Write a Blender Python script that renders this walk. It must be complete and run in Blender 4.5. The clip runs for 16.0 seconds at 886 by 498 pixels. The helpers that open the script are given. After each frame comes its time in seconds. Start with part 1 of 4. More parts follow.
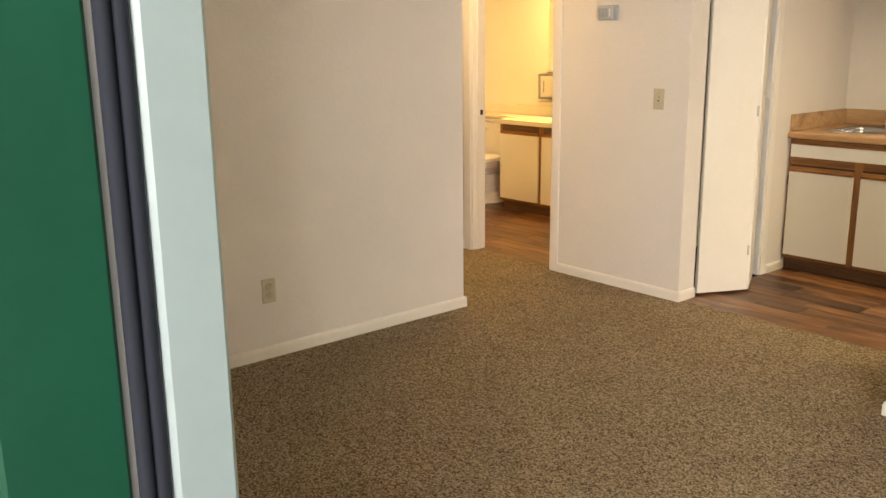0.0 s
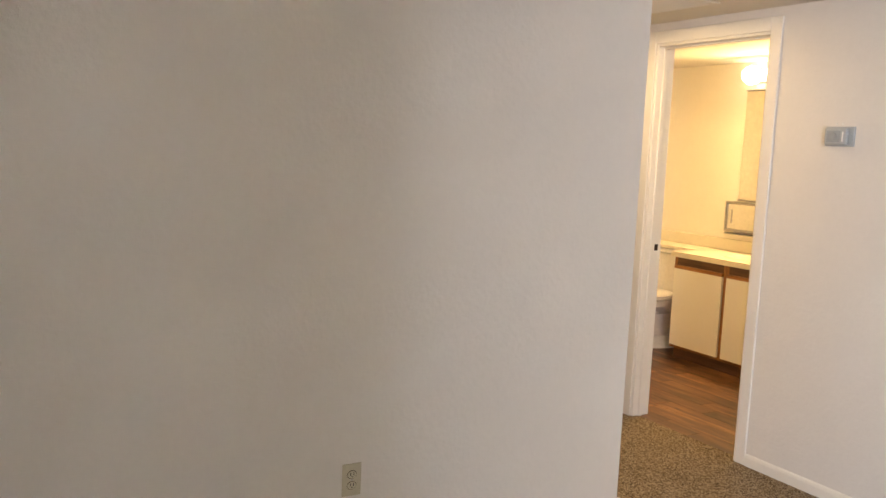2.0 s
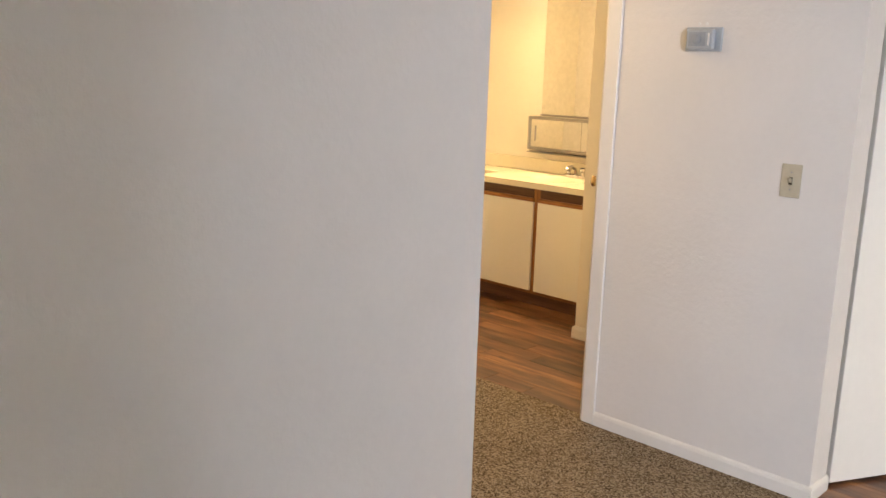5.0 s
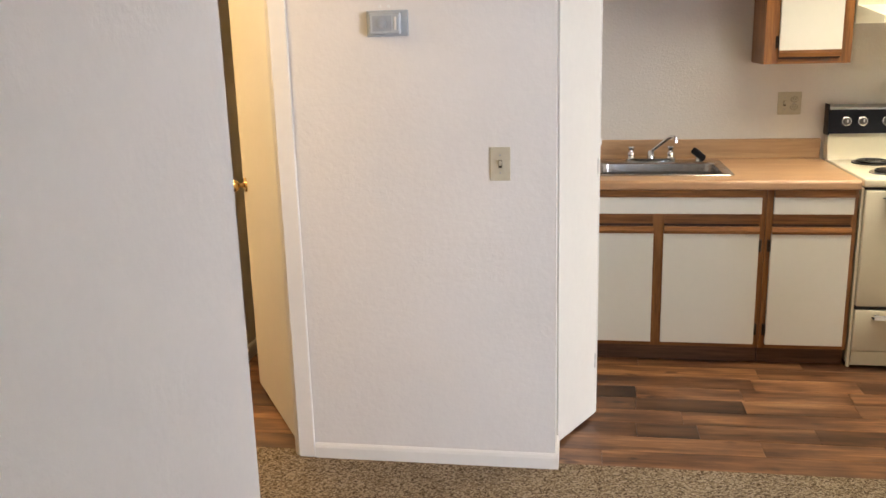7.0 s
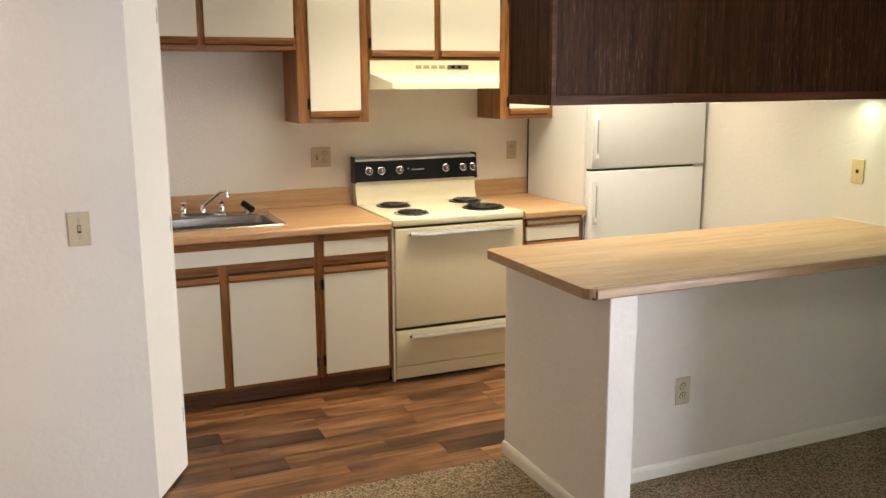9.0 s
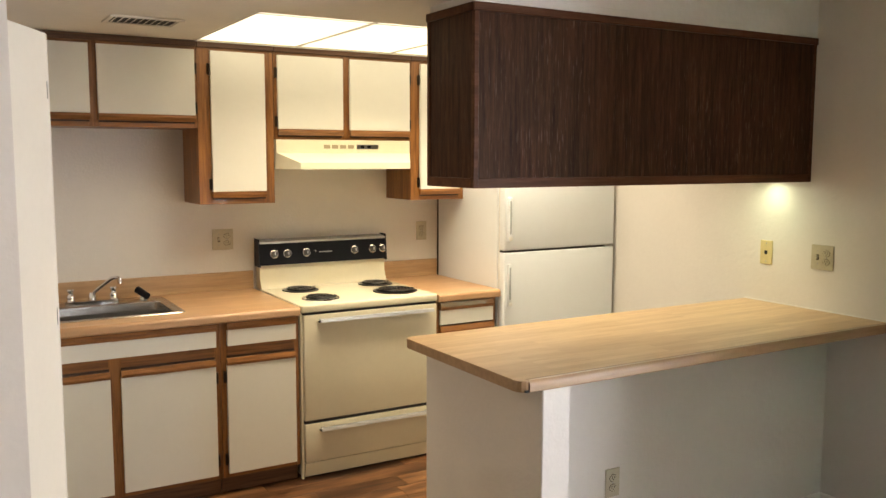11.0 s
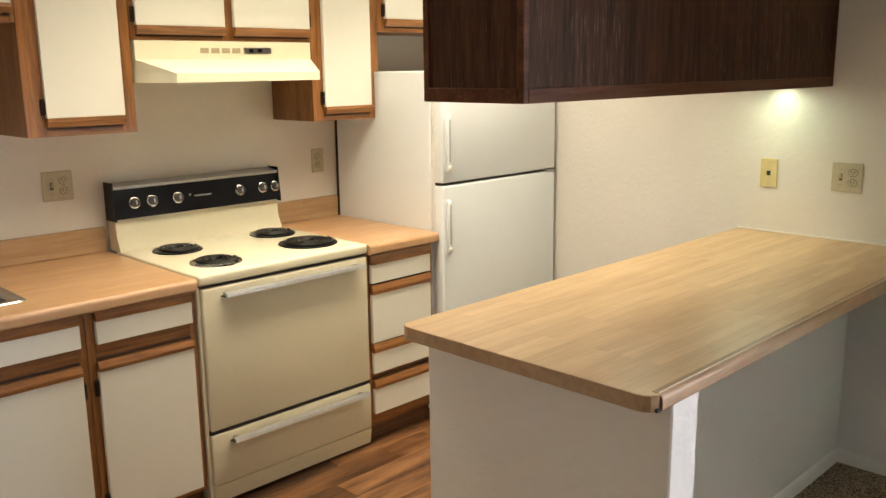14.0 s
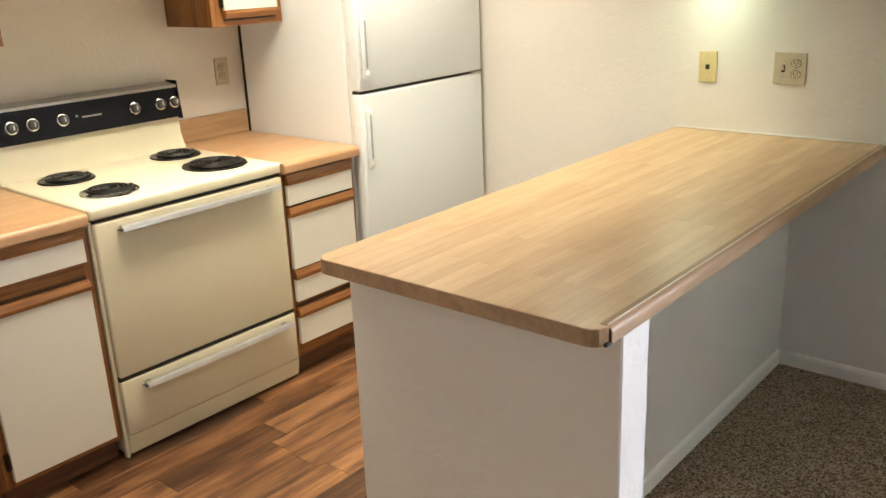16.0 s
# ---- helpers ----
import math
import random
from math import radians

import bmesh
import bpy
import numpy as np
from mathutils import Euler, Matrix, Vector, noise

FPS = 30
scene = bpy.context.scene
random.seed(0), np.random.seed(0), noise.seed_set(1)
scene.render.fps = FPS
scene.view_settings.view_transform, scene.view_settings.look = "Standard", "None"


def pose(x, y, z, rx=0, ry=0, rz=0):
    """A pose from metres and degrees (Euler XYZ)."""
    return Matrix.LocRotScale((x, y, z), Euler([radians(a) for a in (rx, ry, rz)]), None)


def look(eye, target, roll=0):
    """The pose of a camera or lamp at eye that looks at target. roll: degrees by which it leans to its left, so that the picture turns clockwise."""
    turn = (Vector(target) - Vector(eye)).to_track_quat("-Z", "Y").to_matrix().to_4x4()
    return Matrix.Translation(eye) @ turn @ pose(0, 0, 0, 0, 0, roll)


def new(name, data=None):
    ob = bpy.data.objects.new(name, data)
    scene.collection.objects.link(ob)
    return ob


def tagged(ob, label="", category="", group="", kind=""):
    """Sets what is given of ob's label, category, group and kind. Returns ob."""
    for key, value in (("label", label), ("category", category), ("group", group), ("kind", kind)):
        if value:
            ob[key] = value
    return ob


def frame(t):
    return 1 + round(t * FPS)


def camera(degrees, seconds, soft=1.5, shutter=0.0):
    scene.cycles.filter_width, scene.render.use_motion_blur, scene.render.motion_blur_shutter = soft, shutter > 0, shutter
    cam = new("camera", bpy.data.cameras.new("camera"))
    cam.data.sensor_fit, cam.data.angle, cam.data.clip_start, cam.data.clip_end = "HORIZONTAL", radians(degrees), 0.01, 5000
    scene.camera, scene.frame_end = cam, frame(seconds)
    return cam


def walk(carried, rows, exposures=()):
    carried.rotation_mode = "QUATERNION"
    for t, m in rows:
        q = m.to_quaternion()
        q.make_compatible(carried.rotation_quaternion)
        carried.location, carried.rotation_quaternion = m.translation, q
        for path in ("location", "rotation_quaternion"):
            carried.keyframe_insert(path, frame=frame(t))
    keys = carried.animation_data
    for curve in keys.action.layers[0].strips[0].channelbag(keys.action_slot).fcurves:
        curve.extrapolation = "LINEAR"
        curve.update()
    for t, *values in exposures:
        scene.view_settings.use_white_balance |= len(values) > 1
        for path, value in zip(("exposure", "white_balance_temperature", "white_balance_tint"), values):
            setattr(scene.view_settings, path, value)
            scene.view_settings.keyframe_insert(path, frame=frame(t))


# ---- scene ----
cam = camera(54.3, 16.0, 1.5, 0.0)
PATH = [
    (0, (2.731, -4.037, 1.426), (1.243, -2.782, 0.967), -0.6),
    (0.5, (2.517, -3.826, 1.43), (1.108, -2.492, 0.944), -0.9),
    (1, (2.324, -3.67, 1.451), (0.882, -2.367, 0.977), -0.3),
    (1.5, (2.081, -3.464, 1.47), (0.439, -2.383, 1.102), 0.0),
    (2, (1.883, -3.338, 1.477), (0.156, -2.357, 1.242), 2.6),
    (2.5, (1.732, -3.249, 1.488), (0.025, -2.237, 1.243), 0.7),
    (3, (1.612, -3.109, 1.49), (-0.056, -2.04, 1.215), -0.2),
    (3.5, (1.561, -3.032, 1.47), (-0.054, -1.899, 1.143), 0.5),
    (3.7, (1.531, -2.996, 1.461), (-0.06, -1.835, 1.11), 0.4),
    (5.8, (0.58, -2.949, 1.465), (-0.44, -1.283, 1.037), 0.2),
    (6, (0.473, -2.952, 1.486), (-0.415, -1.216, 1.042), -0.9),
    (6.5, (0.219, -2.968, 1.519), (-0.345, -1.113, 1.031), -2.1),
    (7, (0.081, -2.913, 1.551), (-0.232, -0.997, 1.073), -1.6),
    (7.5, (-0.097, -2.955, 1.573), (-0.032, -1.011, 1.106), -0.8),
    (8, (-0.191, -3.019, 1.592), (0.222, -1.117, 1.134), -0.4),
    (8.5, (-0.197, -3.061, 1.613), (0.43, -1.213, 1.176), -0.1),
    (9, (-0.197, -3.08, 1.608), (0.578, -1.278, 1.222), -0.3),
    (9.5, (-0.202, -3.083, 1.611), (0.676, -1.312, 1.302), 0.1),
    (10, (-0.195, -3.063, 1.626), (0.736, -1.31, 1.386), 0.2),
    (10.2, (-0.202, -3.054, 1.623), (0.749, -1.307, 1.41), 0.3),
    (12.3, (-0.208, -2.296, 1.622), (0.918, -0.663, 1.37), -1.9),
    (12.5, (-0.21, -2.204, 1.631), (0.95, -0.593, 1.383), -2.1),
    (13, (-0.2, -1.984, 1.621), (1.011, -0.412, 1.373), -1.3),
    (13.5, (-0.16, -1.776, 1.608), (1.098, -0.254, 1.293), -0.5),
    (14, (-0.15, -1.599, 1.593), (1.23, -0.21, 1.185), -0.7),
    (14.5, (-0.189, -1.431, 1.594), (1.306, -0.209, 1.074), -1.9),
    (15, (-0.181, -1.38, 1.57), (1.326, -0.238, 0.919), -2.3),
    (15.5, (-0.123, -1.386, 1.557), (1.382, -0.27, 0.855), -2.4),
    (16, (0.056, -1.439, 1.572), (1.496, -0.2, 0.948), -2.4),
]
walk(cam, [(t, look(eye, target, roll)) for t, eye, target, roll in PATH],
     [(0.0, 0.1, 8600, 9), (0.5, 0.15, 8600, 10), (1.0, 0.15, 8200, 10), (1.6, 0.05, 7000, 10), (2.5, 0.10, 6800, 10), (3.0, 0.06, 6700, 10), (3.5, -0.02, 6500, 10), (5.8, 0.13, 6200, 10), (7.5, 0.22, 6300, 10), (9.0, 0.15, 6700, 9), (10.0, 0.13, 6900, 9), (12.5, 0.02, 6950, 8), (14.5, 0.05, 6350, 8), (15.5, 0.32, 6250, 8), (16.0, 0.32, 6200, 8)])


# ---- world and lights ----
world = bpy.data.worlds.new("sky")
scene.world = world
world.use_nodes = True
wn = world.node_tree.nodes
sky = wn.new("ShaderNodeTexSky")
sky.sky_type, sky.sun_disc = "NISHITA", False
sky.sun_elevation, sky.sun_rotation = radians(48), radians(200)
world.node_tree.links.new(sky.outputs[0], wn["Background"].inputs[0])
wn["Background"].inputs[1].default_value = 0.10


def lamp(name, kind, matrix, energy, color, size=None, size_y=None, label="", category=""):
    data = bpy.data.lights.new(name, kind)
    data.energy, data.color = energy, color
    if kind == "AREA":
        data.shape, data.size, data.size_y = "RECTANGLE", size, size_y
    ob = new(name, data)
    ob.matrix_world = matrix
    return ob


sun = lamp("sun", "SUN", look((0, 0, 0), (0.25, -0.9, -1.0)), 2.5, (1.0, 0.95, 0.88))
sun.data.angle = radians(0.5)
DAY = lamp("daylight_window", "AREA", look((4.735, -3.915, 1.225), (4.735, 0.0, 1.225)), 540, (0.86, 0.88, 1.0), 1.61, 1.7)
DAY.data.spread = radians(152)
DAY2 = lamp("daylight_entry", "AREA", look((4.6, -7.45, 1.6), (2.6, -3.75, 1.2)), 190, (0.80, 0.87, 1.0), 2.2, 1.6)
# two added lamps without a known source, for soft bands on the west wall
STREAK1 = lamp("wall_streak_fill", "AREA", look((10.0, -5.25, 1.6), (4.0, -3.7, 1.3)), 30, (0.74, 0.84, 1.0), 0.95, 1.6)
STREAK2 = lamp("wall_streak_fill", "AREA", look((10.0, -5.85, 1.6), (4.0, -3.7, 1.3)), 35, (0.78, 0.86, 1.0), 0.60, 1.6)
CEIL = lamp("kitchen_tubes", "AREA", look((1.95, 0.80, 2.17), (1.95, 0.801, 0)), 25, (1.0, 0.86, 0.64), 2.0, 0.55)
CEIL.data.spread = radians(125)
UND1 = lamp("under_cabinet_tube", "AREA", look((3.05, -0.08, 1.498), (3.05, -0.079, 0)), 1.3, (0.90, 1.0, 0.66), 0.45, 0.05)
UND2 = lamp("under_cabinet_tube", "AREA", look((2.26, -0.08, 1.498), (2.26, -0.079, 0)), 1.2, (0.95, 1.0, 0.75), 0.26, 0.05)
BATH = lamp("vanity_bulbs", "AREA", look((-2.25, 1.56, 2.05), (-2.3, 0.6, 1.2)), 34, (1.0, 0.66, 0.30), 0.6, 0.12)
# added warm fill, no fixture: brightens the hall and the bath partition
BATH2 = lamp("hall_fill", "AREA", look((-1.45, -0.50, 2.15), (-1.45, -0.499, 0)), 10, (1.0, 0.70, 0.36), 0.25, 0.25)


# ---- materials ----
def nodes(name):
    m = bpy.data.materials.new(name)
    m.use_nodes = True
    return m, m.node_tree.nodes, m.node_tree.links, m.node_tree.nodes["Principled BSDF"]


def coords(n, l, scale=(1, 1, 1), kind="Object"):
    tc, mp = n.new("ShaderNodeTexCoord"), n.new("ShaderNodeMapping")
    mp.inputs["Scale"].default_value = scale
    l.new(tc.outputs[kind], mp.inputs[0])
    return mp.outputs[0]


def noise_tex(n, l, vec, scale, detail=3.0, rough=0.55):
    t = n.new("ShaderNodeTexNoise")
    t.inputs["Scale"].default_value, t.inputs["Detail"].default_value, t.inputs["Roughness"].default_value = scale, detail, rough
    l.new(vec, t.inputs["Vector"])
    return t.outputs["Fac"]


def ramp(n, l, fac, stops):
    r = n.new("ShaderNodeValToRGB")
    while len(r.color_ramp.elements) < len(stops):
        r.color_ramp.elements.new(0.5)
    for e, (p, c) in zip(r.color_ramp.elements, stops):
        e.position, e.color = p, (*c, 1)
    l.new(fac, r.inputs[0])
    return r.outputs[0]


def mix(n, l, mode, fac, a, b):
    m = n.new("ShaderNodeMix")
    m.data_type, m.blend_type = "RGBA", mode
    for slot, v in ((0, fac), (6, a), (7, b)):
        if isinstance(v, (int, float)):
            m.inputs[slot].default_value = v
        elif isinstance(v, tuple):
            m.inputs[slot].default_value = (*v, 1)
        else:
            l.new(v, m.inputs[slot])
    return m.outputs[2]


def bump(n, l, p, height, strength, distance):
    b = n.new("ShaderNodeBump")
    b.inputs["Strength"].default_value, b.inputs["Distance"].default_value = strength, distance
    l.new(height, b.inputs["Height"])
    l.new(b.outputs[0], p.inputs["Normal"])


def paint(name, color, rough=0.55, peel=0.0, scale=60, vary=0.06, dirt=0.0, metal=0.0):
    """Painted or enamelled surface: slight stains at two scales and a fine relief."""
    m, n, l, p = nodes(name)
    v = coords(n, l)
    big, fine = noise_tex(n, l, v, 2.3, 4), noise_tex(n, l, v, 35, 3)
    dark = tuple(c * (1 - vary * 1.6) for c in color)
    c = ramp(n, l, big, [(0.3, dark), (0.65, color)])
    c = mix(n, l, "MULTIPLY", 0.5, c, ramp(n, l, fine, [(0.35, (1 - vary, 1 - vary, 1 - vary)), (0.6, (1, 1, 1))]))
    if dirt:
        spots = noise_tex(n, l, v, 9, 8, 0.7)
        c = mix(n, l, "MULTIPLY", dirt, c, ramp(n, l, spots, [(0.28, (0.45, 0.38, 0.3)), (0.36, (1, 1, 1))]))
    l.new(c, p.inputs["Base Color"])
    p.inputs["Roughness"].default_value, p.inputs["Metallic"].default_value = rough, metal
    if peel:
        bump(n, l, p, noise_tex(n, l, v, scale, 3, 0.6), peel, 0.0023)
    return m


def wood(name, light, dark, grain="X", rough=0.4, scale=1.0, streak=0.5, per_piece=0.0, coat=0.0, knots=False):
    """Wood with its grain along one axis."""
    m, n, l, p = nodes(name)
    s = {"X": (1.2, 22, 22), "Y": (22, 1.2, 22), "Z": (22, 22, 1.2)}[grain]
    v = coords(n, l, tuple(a * scale for a in s))
    if per_piece:
        info, add = n.new("ShaderNodeObjectInfo"), n.new("ShaderNodeVectorMath")
        add.operation = "ADD"
        mul = n.new("ShaderNodeMath")
        mul.operation = "MULTIPLY"
        mul.inputs[1].default_value = 37.0
        l.new(info.outputs["Random"], mul.inputs[0])
        l.new(v, add.inputs[0])
        l.new(mul.outputs[0], add.inputs[1])
        v = add.outputs[0]
    a, b = noise_tex(n, l, v, 1.0, 6, 0.65), noise_tex(n, l, v, 4.5, 5, 0.7)
    c = ramp(n, l, a, [(0.28, dark), (0.5, tuple((x + y) / 2 for x, y in zip(light, dark))), (0.72, light)])
    c = mix(n, l, "MULTIPLY", streak, c, ramp(n, l, b, [(0.35, (0.35, 0.28, 0.22)), (0.58, (1, 1, 1))]))
    if knots:
        k = noise_tex(n, l, coords(n, l, (1.6, 5, 5)), 1.6, 3, 0.5)
        c = mix(n, l, "MULTIPLY", 0.75, c, ramp(n, l, k, [(0.28, (0.35, 0.25, 0.2)), (0.42, (1, 1, 1))]))
    if per_piece:
        c = mix(n, l, "MULTIPLY", per_piece, c, ramp(n, l, info.outputs["Random"], [(0.0, (0.42, 0.36, 0.33)), (0.5, (0.80, 0.76, 0.72)), (1.0, (1.0, 0.98, 0.95))]))
    l.new(c, p.inputs["Base Color"])
    p.inputs["Roughness"].default_value = rough
    p.inputs["Coat Weight"].default_value = coat
    bump(n, l, p, b, 0.25, 0.0006)
    return m


def butcher(name, tones, rough=0.34):
    """Laminate printed like strips of maple laid side by side."""
    m, n, l, p = nodes(name)
    v = coords(n, l)
    br = n.new("ShaderNodeTexBrick")
    br.offset, br.offset_frequency = 0.37, 2
    for k, val in (("Scale", 1.0), ("Mortar Size", 0.0006), ("Mortar Smooth", 0.3), ("Bias", 0.0), ("Brick Width", 0.55), ("Row Height", 0.038)):
        br.inputs[k].default_value = val
    br.inputs["Color1"].default_value, br.inputs["Color2"].default_value = (*tones[0], 1), (*tones[1], 1)
    br.inputs["Mortar"].default_value = (*tones[2], 1)
    l.new(v, br.inputs["Vector"])
    g = noise_tex(n, l, coords(n, l, (2.6, 24, 24)), 1.5, 6, 0.65)
    c = mix(n, l, "MULTIPLY", 0.42, br.outputs["Color"], ramp(n, l, g, [(0.3, (0.62, 0.5, 0.4)), (0.62, (1.05, 1.03, 1.0))]))
    stain = noise_tex(n, l, coords(n, l, (1, 2, 2)), 2.6, 4, 0.6)
    c = mix(n, l, "MULTIPLY", 0.4, c, ramp(n, l, stain, [(0.35, (0.82, 0.7, 0.6)), (0.6, (1, 1, 1))]))
    l.new(c, p.inputs["Base Color"])
    p.inputs["Roughness"].default_value = rough
    bump(n, l, p, g, 0.06, 0.0004)
    return m


def carpet_mat():
    m, n, l, p = nodes("carpet")
    v = coords(n, l)
    vo = n.new("ShaderNodeTexVoronoi")
    vo.inputs["Scale"].default_value = 178
    wob = n.new("ShaderNodeVectorMath")
    wob.operation = "MULTIPLY_ADD"
    nt = n.new("ShaderNodeTexNoise")
    nt.inputs["Scale"].default_value = 60
    l.new(v, nt.inputs["Vector"])
    l.new(nt.outputs["Color"], wob.inputs[0])
    wob.inputs[1].default_value = (0.008, 0.008, 0.008)
    l.new(v, wob.inputs[2])
    l.new(wob.outputs[0], vo.inputs["Vector"])
    sep = n.new("ShaderNodeSeparateColor")
    l.new(vo.outputs["Color"], sep.inputs[0])
    c = ramp(n, l, sep.outputs[0], [(0.0, (0.078, 0.050, 0.032)), (0.3, (0.215, 0.158, 0.096)), (0.6, (0.345, 0.268, 0.172)), (1.0, (0.51, 0.415, 0.305))])
    big = noise_tex(n, l, v, 3.0, 5, 0.6)
    c = mix(n, l, "MULTIPLY", 0.8, c, ramp(n, l, big, [(0.3, (0.8, 0.78, 0.76)), (0.7, (1, 1, 1))]))
    l.new(c, p.inputs["Base Color"])
    p.inputs["Roughness"].default_value = 1.0
    p.inputs["Specular IOR Level"].default_value = 0.1
    inv = n.new("ShaderNodeMath")
    inv.operation = "SUBTRACT"
    inv.inputs[0].default_value = 1.0
    l.new(vo.outputs["Distance"], inv.inputs[1])
    bump(n, l, p, inv.outputs[0], 1.0, 0.006)
    return m


def plain(name, color, rough=0.5, metal=0.0, emit=None, power=0.0):
    m, n, l, p = nodes(name)
    v = coords(n, l)
    f = noise_tex(n, l, v, 40, 3)
    l.new(ramp(n, l, f, [(0.3, tuple(c * 0.9 for c in color)), (0.7, color)]), p.inputs["Base Color"])
    p.inputs["Roughness"].default_value, p.inputs["Metallic"].default_value = rough, metal
    if emit:
        p.inputs["Emission Color"].default_value, p.inputs["Emission Strength"].default_value = (*emit, 1), power
    return m


def plank_mat():
    """Printed vinyl: warm boards with long dark figure, knots and fine grain."""
    m, n, l, p = nodes("vinyl_plank")
    info = n.new("ShaderNodeObjectInfo")
    off = n.new("ShaderNodeMath")
    off.operation = "MULTIPLY"
    off.inputs[1].default_value = 41.0
    l.new(info.outputs["Random"], off.inputs[0])

    def vec(scale):
        a = n.new("ShaderNodeVectorMath")
        a.operation = "ADD"
        l.new(coords(n, l, scale), a.inputs[0])
        l.new(off.outputs[0], a.inputs[1])
        return a.outputs[0]
    figure = noise_tex(n, l, vec((1.1, 7.5, 7.5)), 1.6, 5, 0.62)
    grain = noise_tex(n, l, vec((2.5, 70, 70)), 1.0, 6, 0.7)
    patch = noise_tex(n, l, vec((2.0, 4.5, 4.5)), 1.3, 3, 0.5)
    c = ramp(n, l, figure, [(0.30, (0.050, 0.022, 0.011)), (0.43, (0.150, 0.066, 0.029)), (0.54, (0.28, 0.132, 0.056)), (0.70, (0.47, 0.250, 0.112))])
    c = mix(n, l, "MULTIPLY", 0.8, c, ramp(n, l, grain, [(0.34, (0.42, 0.34, 0.28)), (0.56, (1, 1, 1))]))
    c = mix(n, l, "MULTIPLY", 0.8, c, ramp(n, l, patch, [(0.30, (0.42, 0.34, 0.30)), (0.46, (1, 1, 1))]))
    spots = noise_tex(n, l, vec((6, 14, 14)), 1.0, 2, 0.5)
    c = mix(n, l, "MULTIPLY", 0.85, c, ramp(n, l, spots, [(0.25, (0.20, 0.13, 0.10)), (0.33, (1, 1, 1))]))
    c = mix(n, l, "MULTIPLY", 1.0, c, ramp(n, l, info.outputs["Random"], [(0.0, (0.32, 0.29, 0.28)), (0.18, (0.56, 0.52, 0.50)), (0.5, (0.86, 0.85, 0.84)), (1.0, (1.08, 1.07, 1.04))]))
    l.new(c, p.inputs["Base Color"])
    p.inputs["Roughness"].default_value = 0.36
    bump(n, l, p, grain, 0.25, 0.0005)
    return m


M_WALL = paint("wall_paint", (0.74, 0.705, 0.66), 0.5, 0.72, 48, 0.03)
M_BATHWALL = paint("bath_paint", (0.84, 0.79, 0.68), 0.5, 0.3, 70, 0.03)
M_CEIL = paint("ceiling_paint", (0.72, 0.68, 0.60), 0.75, 0.6, 90, 0.04)
M_TRIM = paint("trim_paint", (0.80, 0.77, 0.71), 0.38, 0.1, 30, 0.04)
M_DOOR = paint("door_paint", (0.80, 0.77, 0.70), 0.42, 0.12, 25, 0.03)
M_CARPET = carpet_mat()
M_PLANK = plank_mat()
M_SEAM = plain("seam", (0.03, 0.018, 0.012), 0.7)
M_OAK_X = wood("oak_rail", (0.46, 0.200, 0.054), (0.21, 0.080, 0.021), "X", 0.38, 1.0, 0.72, 0.25, 0.15)
M_OAK_Z = wood("oak_stile", (0.46, 0.200, 0.054), (0.21, 0.080, 0.021), "Z", 0.38, 1.0, 0.72, 0.25, 0.15)
M_OAK_D = wood("oak_dark", (0.20, 0.095, 0.045), (0.09, 0.04, 0.02), "X", 0.5, 1.0, 0.6, 0.2)
M_LAM = paint("white_laminate", (0.83, 0.81, 0.73), 0.42, 0.05, 200, 0.02)
M_BROWN = wood("walnut_panel", (0.100, 0.042, 0.019), (0.022, 0.0085, 0.005), "Z", 0.55, 2.6, 0.5)
M_BROWN_X = wood("walnut_edge", (0.150, 0.062, 0.030), (0.070, 0.028, 0.014), "X", 0.4, 1.0, 0.5)
M_TOP = butcher("butcher_laminate", ((0.63, 0.45, 0.255), (0.52, 0.345, 0.18), (0.42, 0.26, 0.13)))
M_TOPK = butcher("counter_laminate", ((0.58, 0.37, 0.205), (0.53, 0.325, 0.175), (0.46, 0.28, 0.15)))
M_EDGE = wood("laminate_edge", (0.43, 0.280, 0.150), (0.31, 0.185, 0.092), "X", 0.4, 0.6, 0.3)
M_CREAM = paint("stove_enamel", (0.78, 0.72, 0.54), 0.22, 0.02, 30, 0.03)
M_OVEN = paint("oven_enamel", (0.72, 0.66, 0.50), 0.25, 0.02, 30, 0.03)
M_HOOD = paint("hood_enamel", (0.80, 0.76, 0.58), 0.3, 0.02, 30, 0.03)
M_FRIDGE = paint("fridge_enamel", (0.80, 0.83, 0.86), 0.35, 0.12, 220, 0.02)
M_BLACK = plain("black_enamel", (0.008, 0.008, 0.012), 0.30)
M_COIL = plain("coil", (0.012, 0.011, 0.011), 0.4, 0.4)
M_CHROME = plain("chrome", (0.75, 0.75, 0.76), 0.12, 1.0)
M_BRUSH = plain("brushed_steel", (0.43, 0.42, 0.41), 0.30, 1.0)
M_ALU = plain("satin_aluminium", (0.66, 0.67, 0.69), 0.28, 0.7)
M_SINK = plain("stainless", (0.55, 0.54, 0.53), 0.26, 1.0)
M_HINGE = plain("dark_hinge", (0.05, 0.035, 0.025), 0.4, 0.8)
M_BEIGE = plain("beige_plastic", (0.53, 0.475, 0.345), 0.45)
M_YELLOW = plain("yellowed_plastic", (0.66, 0.55, 0.28), 0.4)
M_GREY = plain("grey_plastic", (0.42, 0.45, 0.47), 0.4)
M_DIAL = plain("dial_plastic", (0.32, 0.35, 0.38), 0.45)
M_DARK = plain("dark_gap", (0.02, 0.018, 0.016), 0.7)
M_WHITE = plain("white_plastic", (0.8, 0.79, 0.76), 0.35)
M_CERAMIC = plain("ceramic", (0.82, 0.80, 0.76), 0.1)
M_VTOP = paint("cultured_marble", (0.82, 0.76, 0.60), 0.25, 0.0, 20, 0.05)
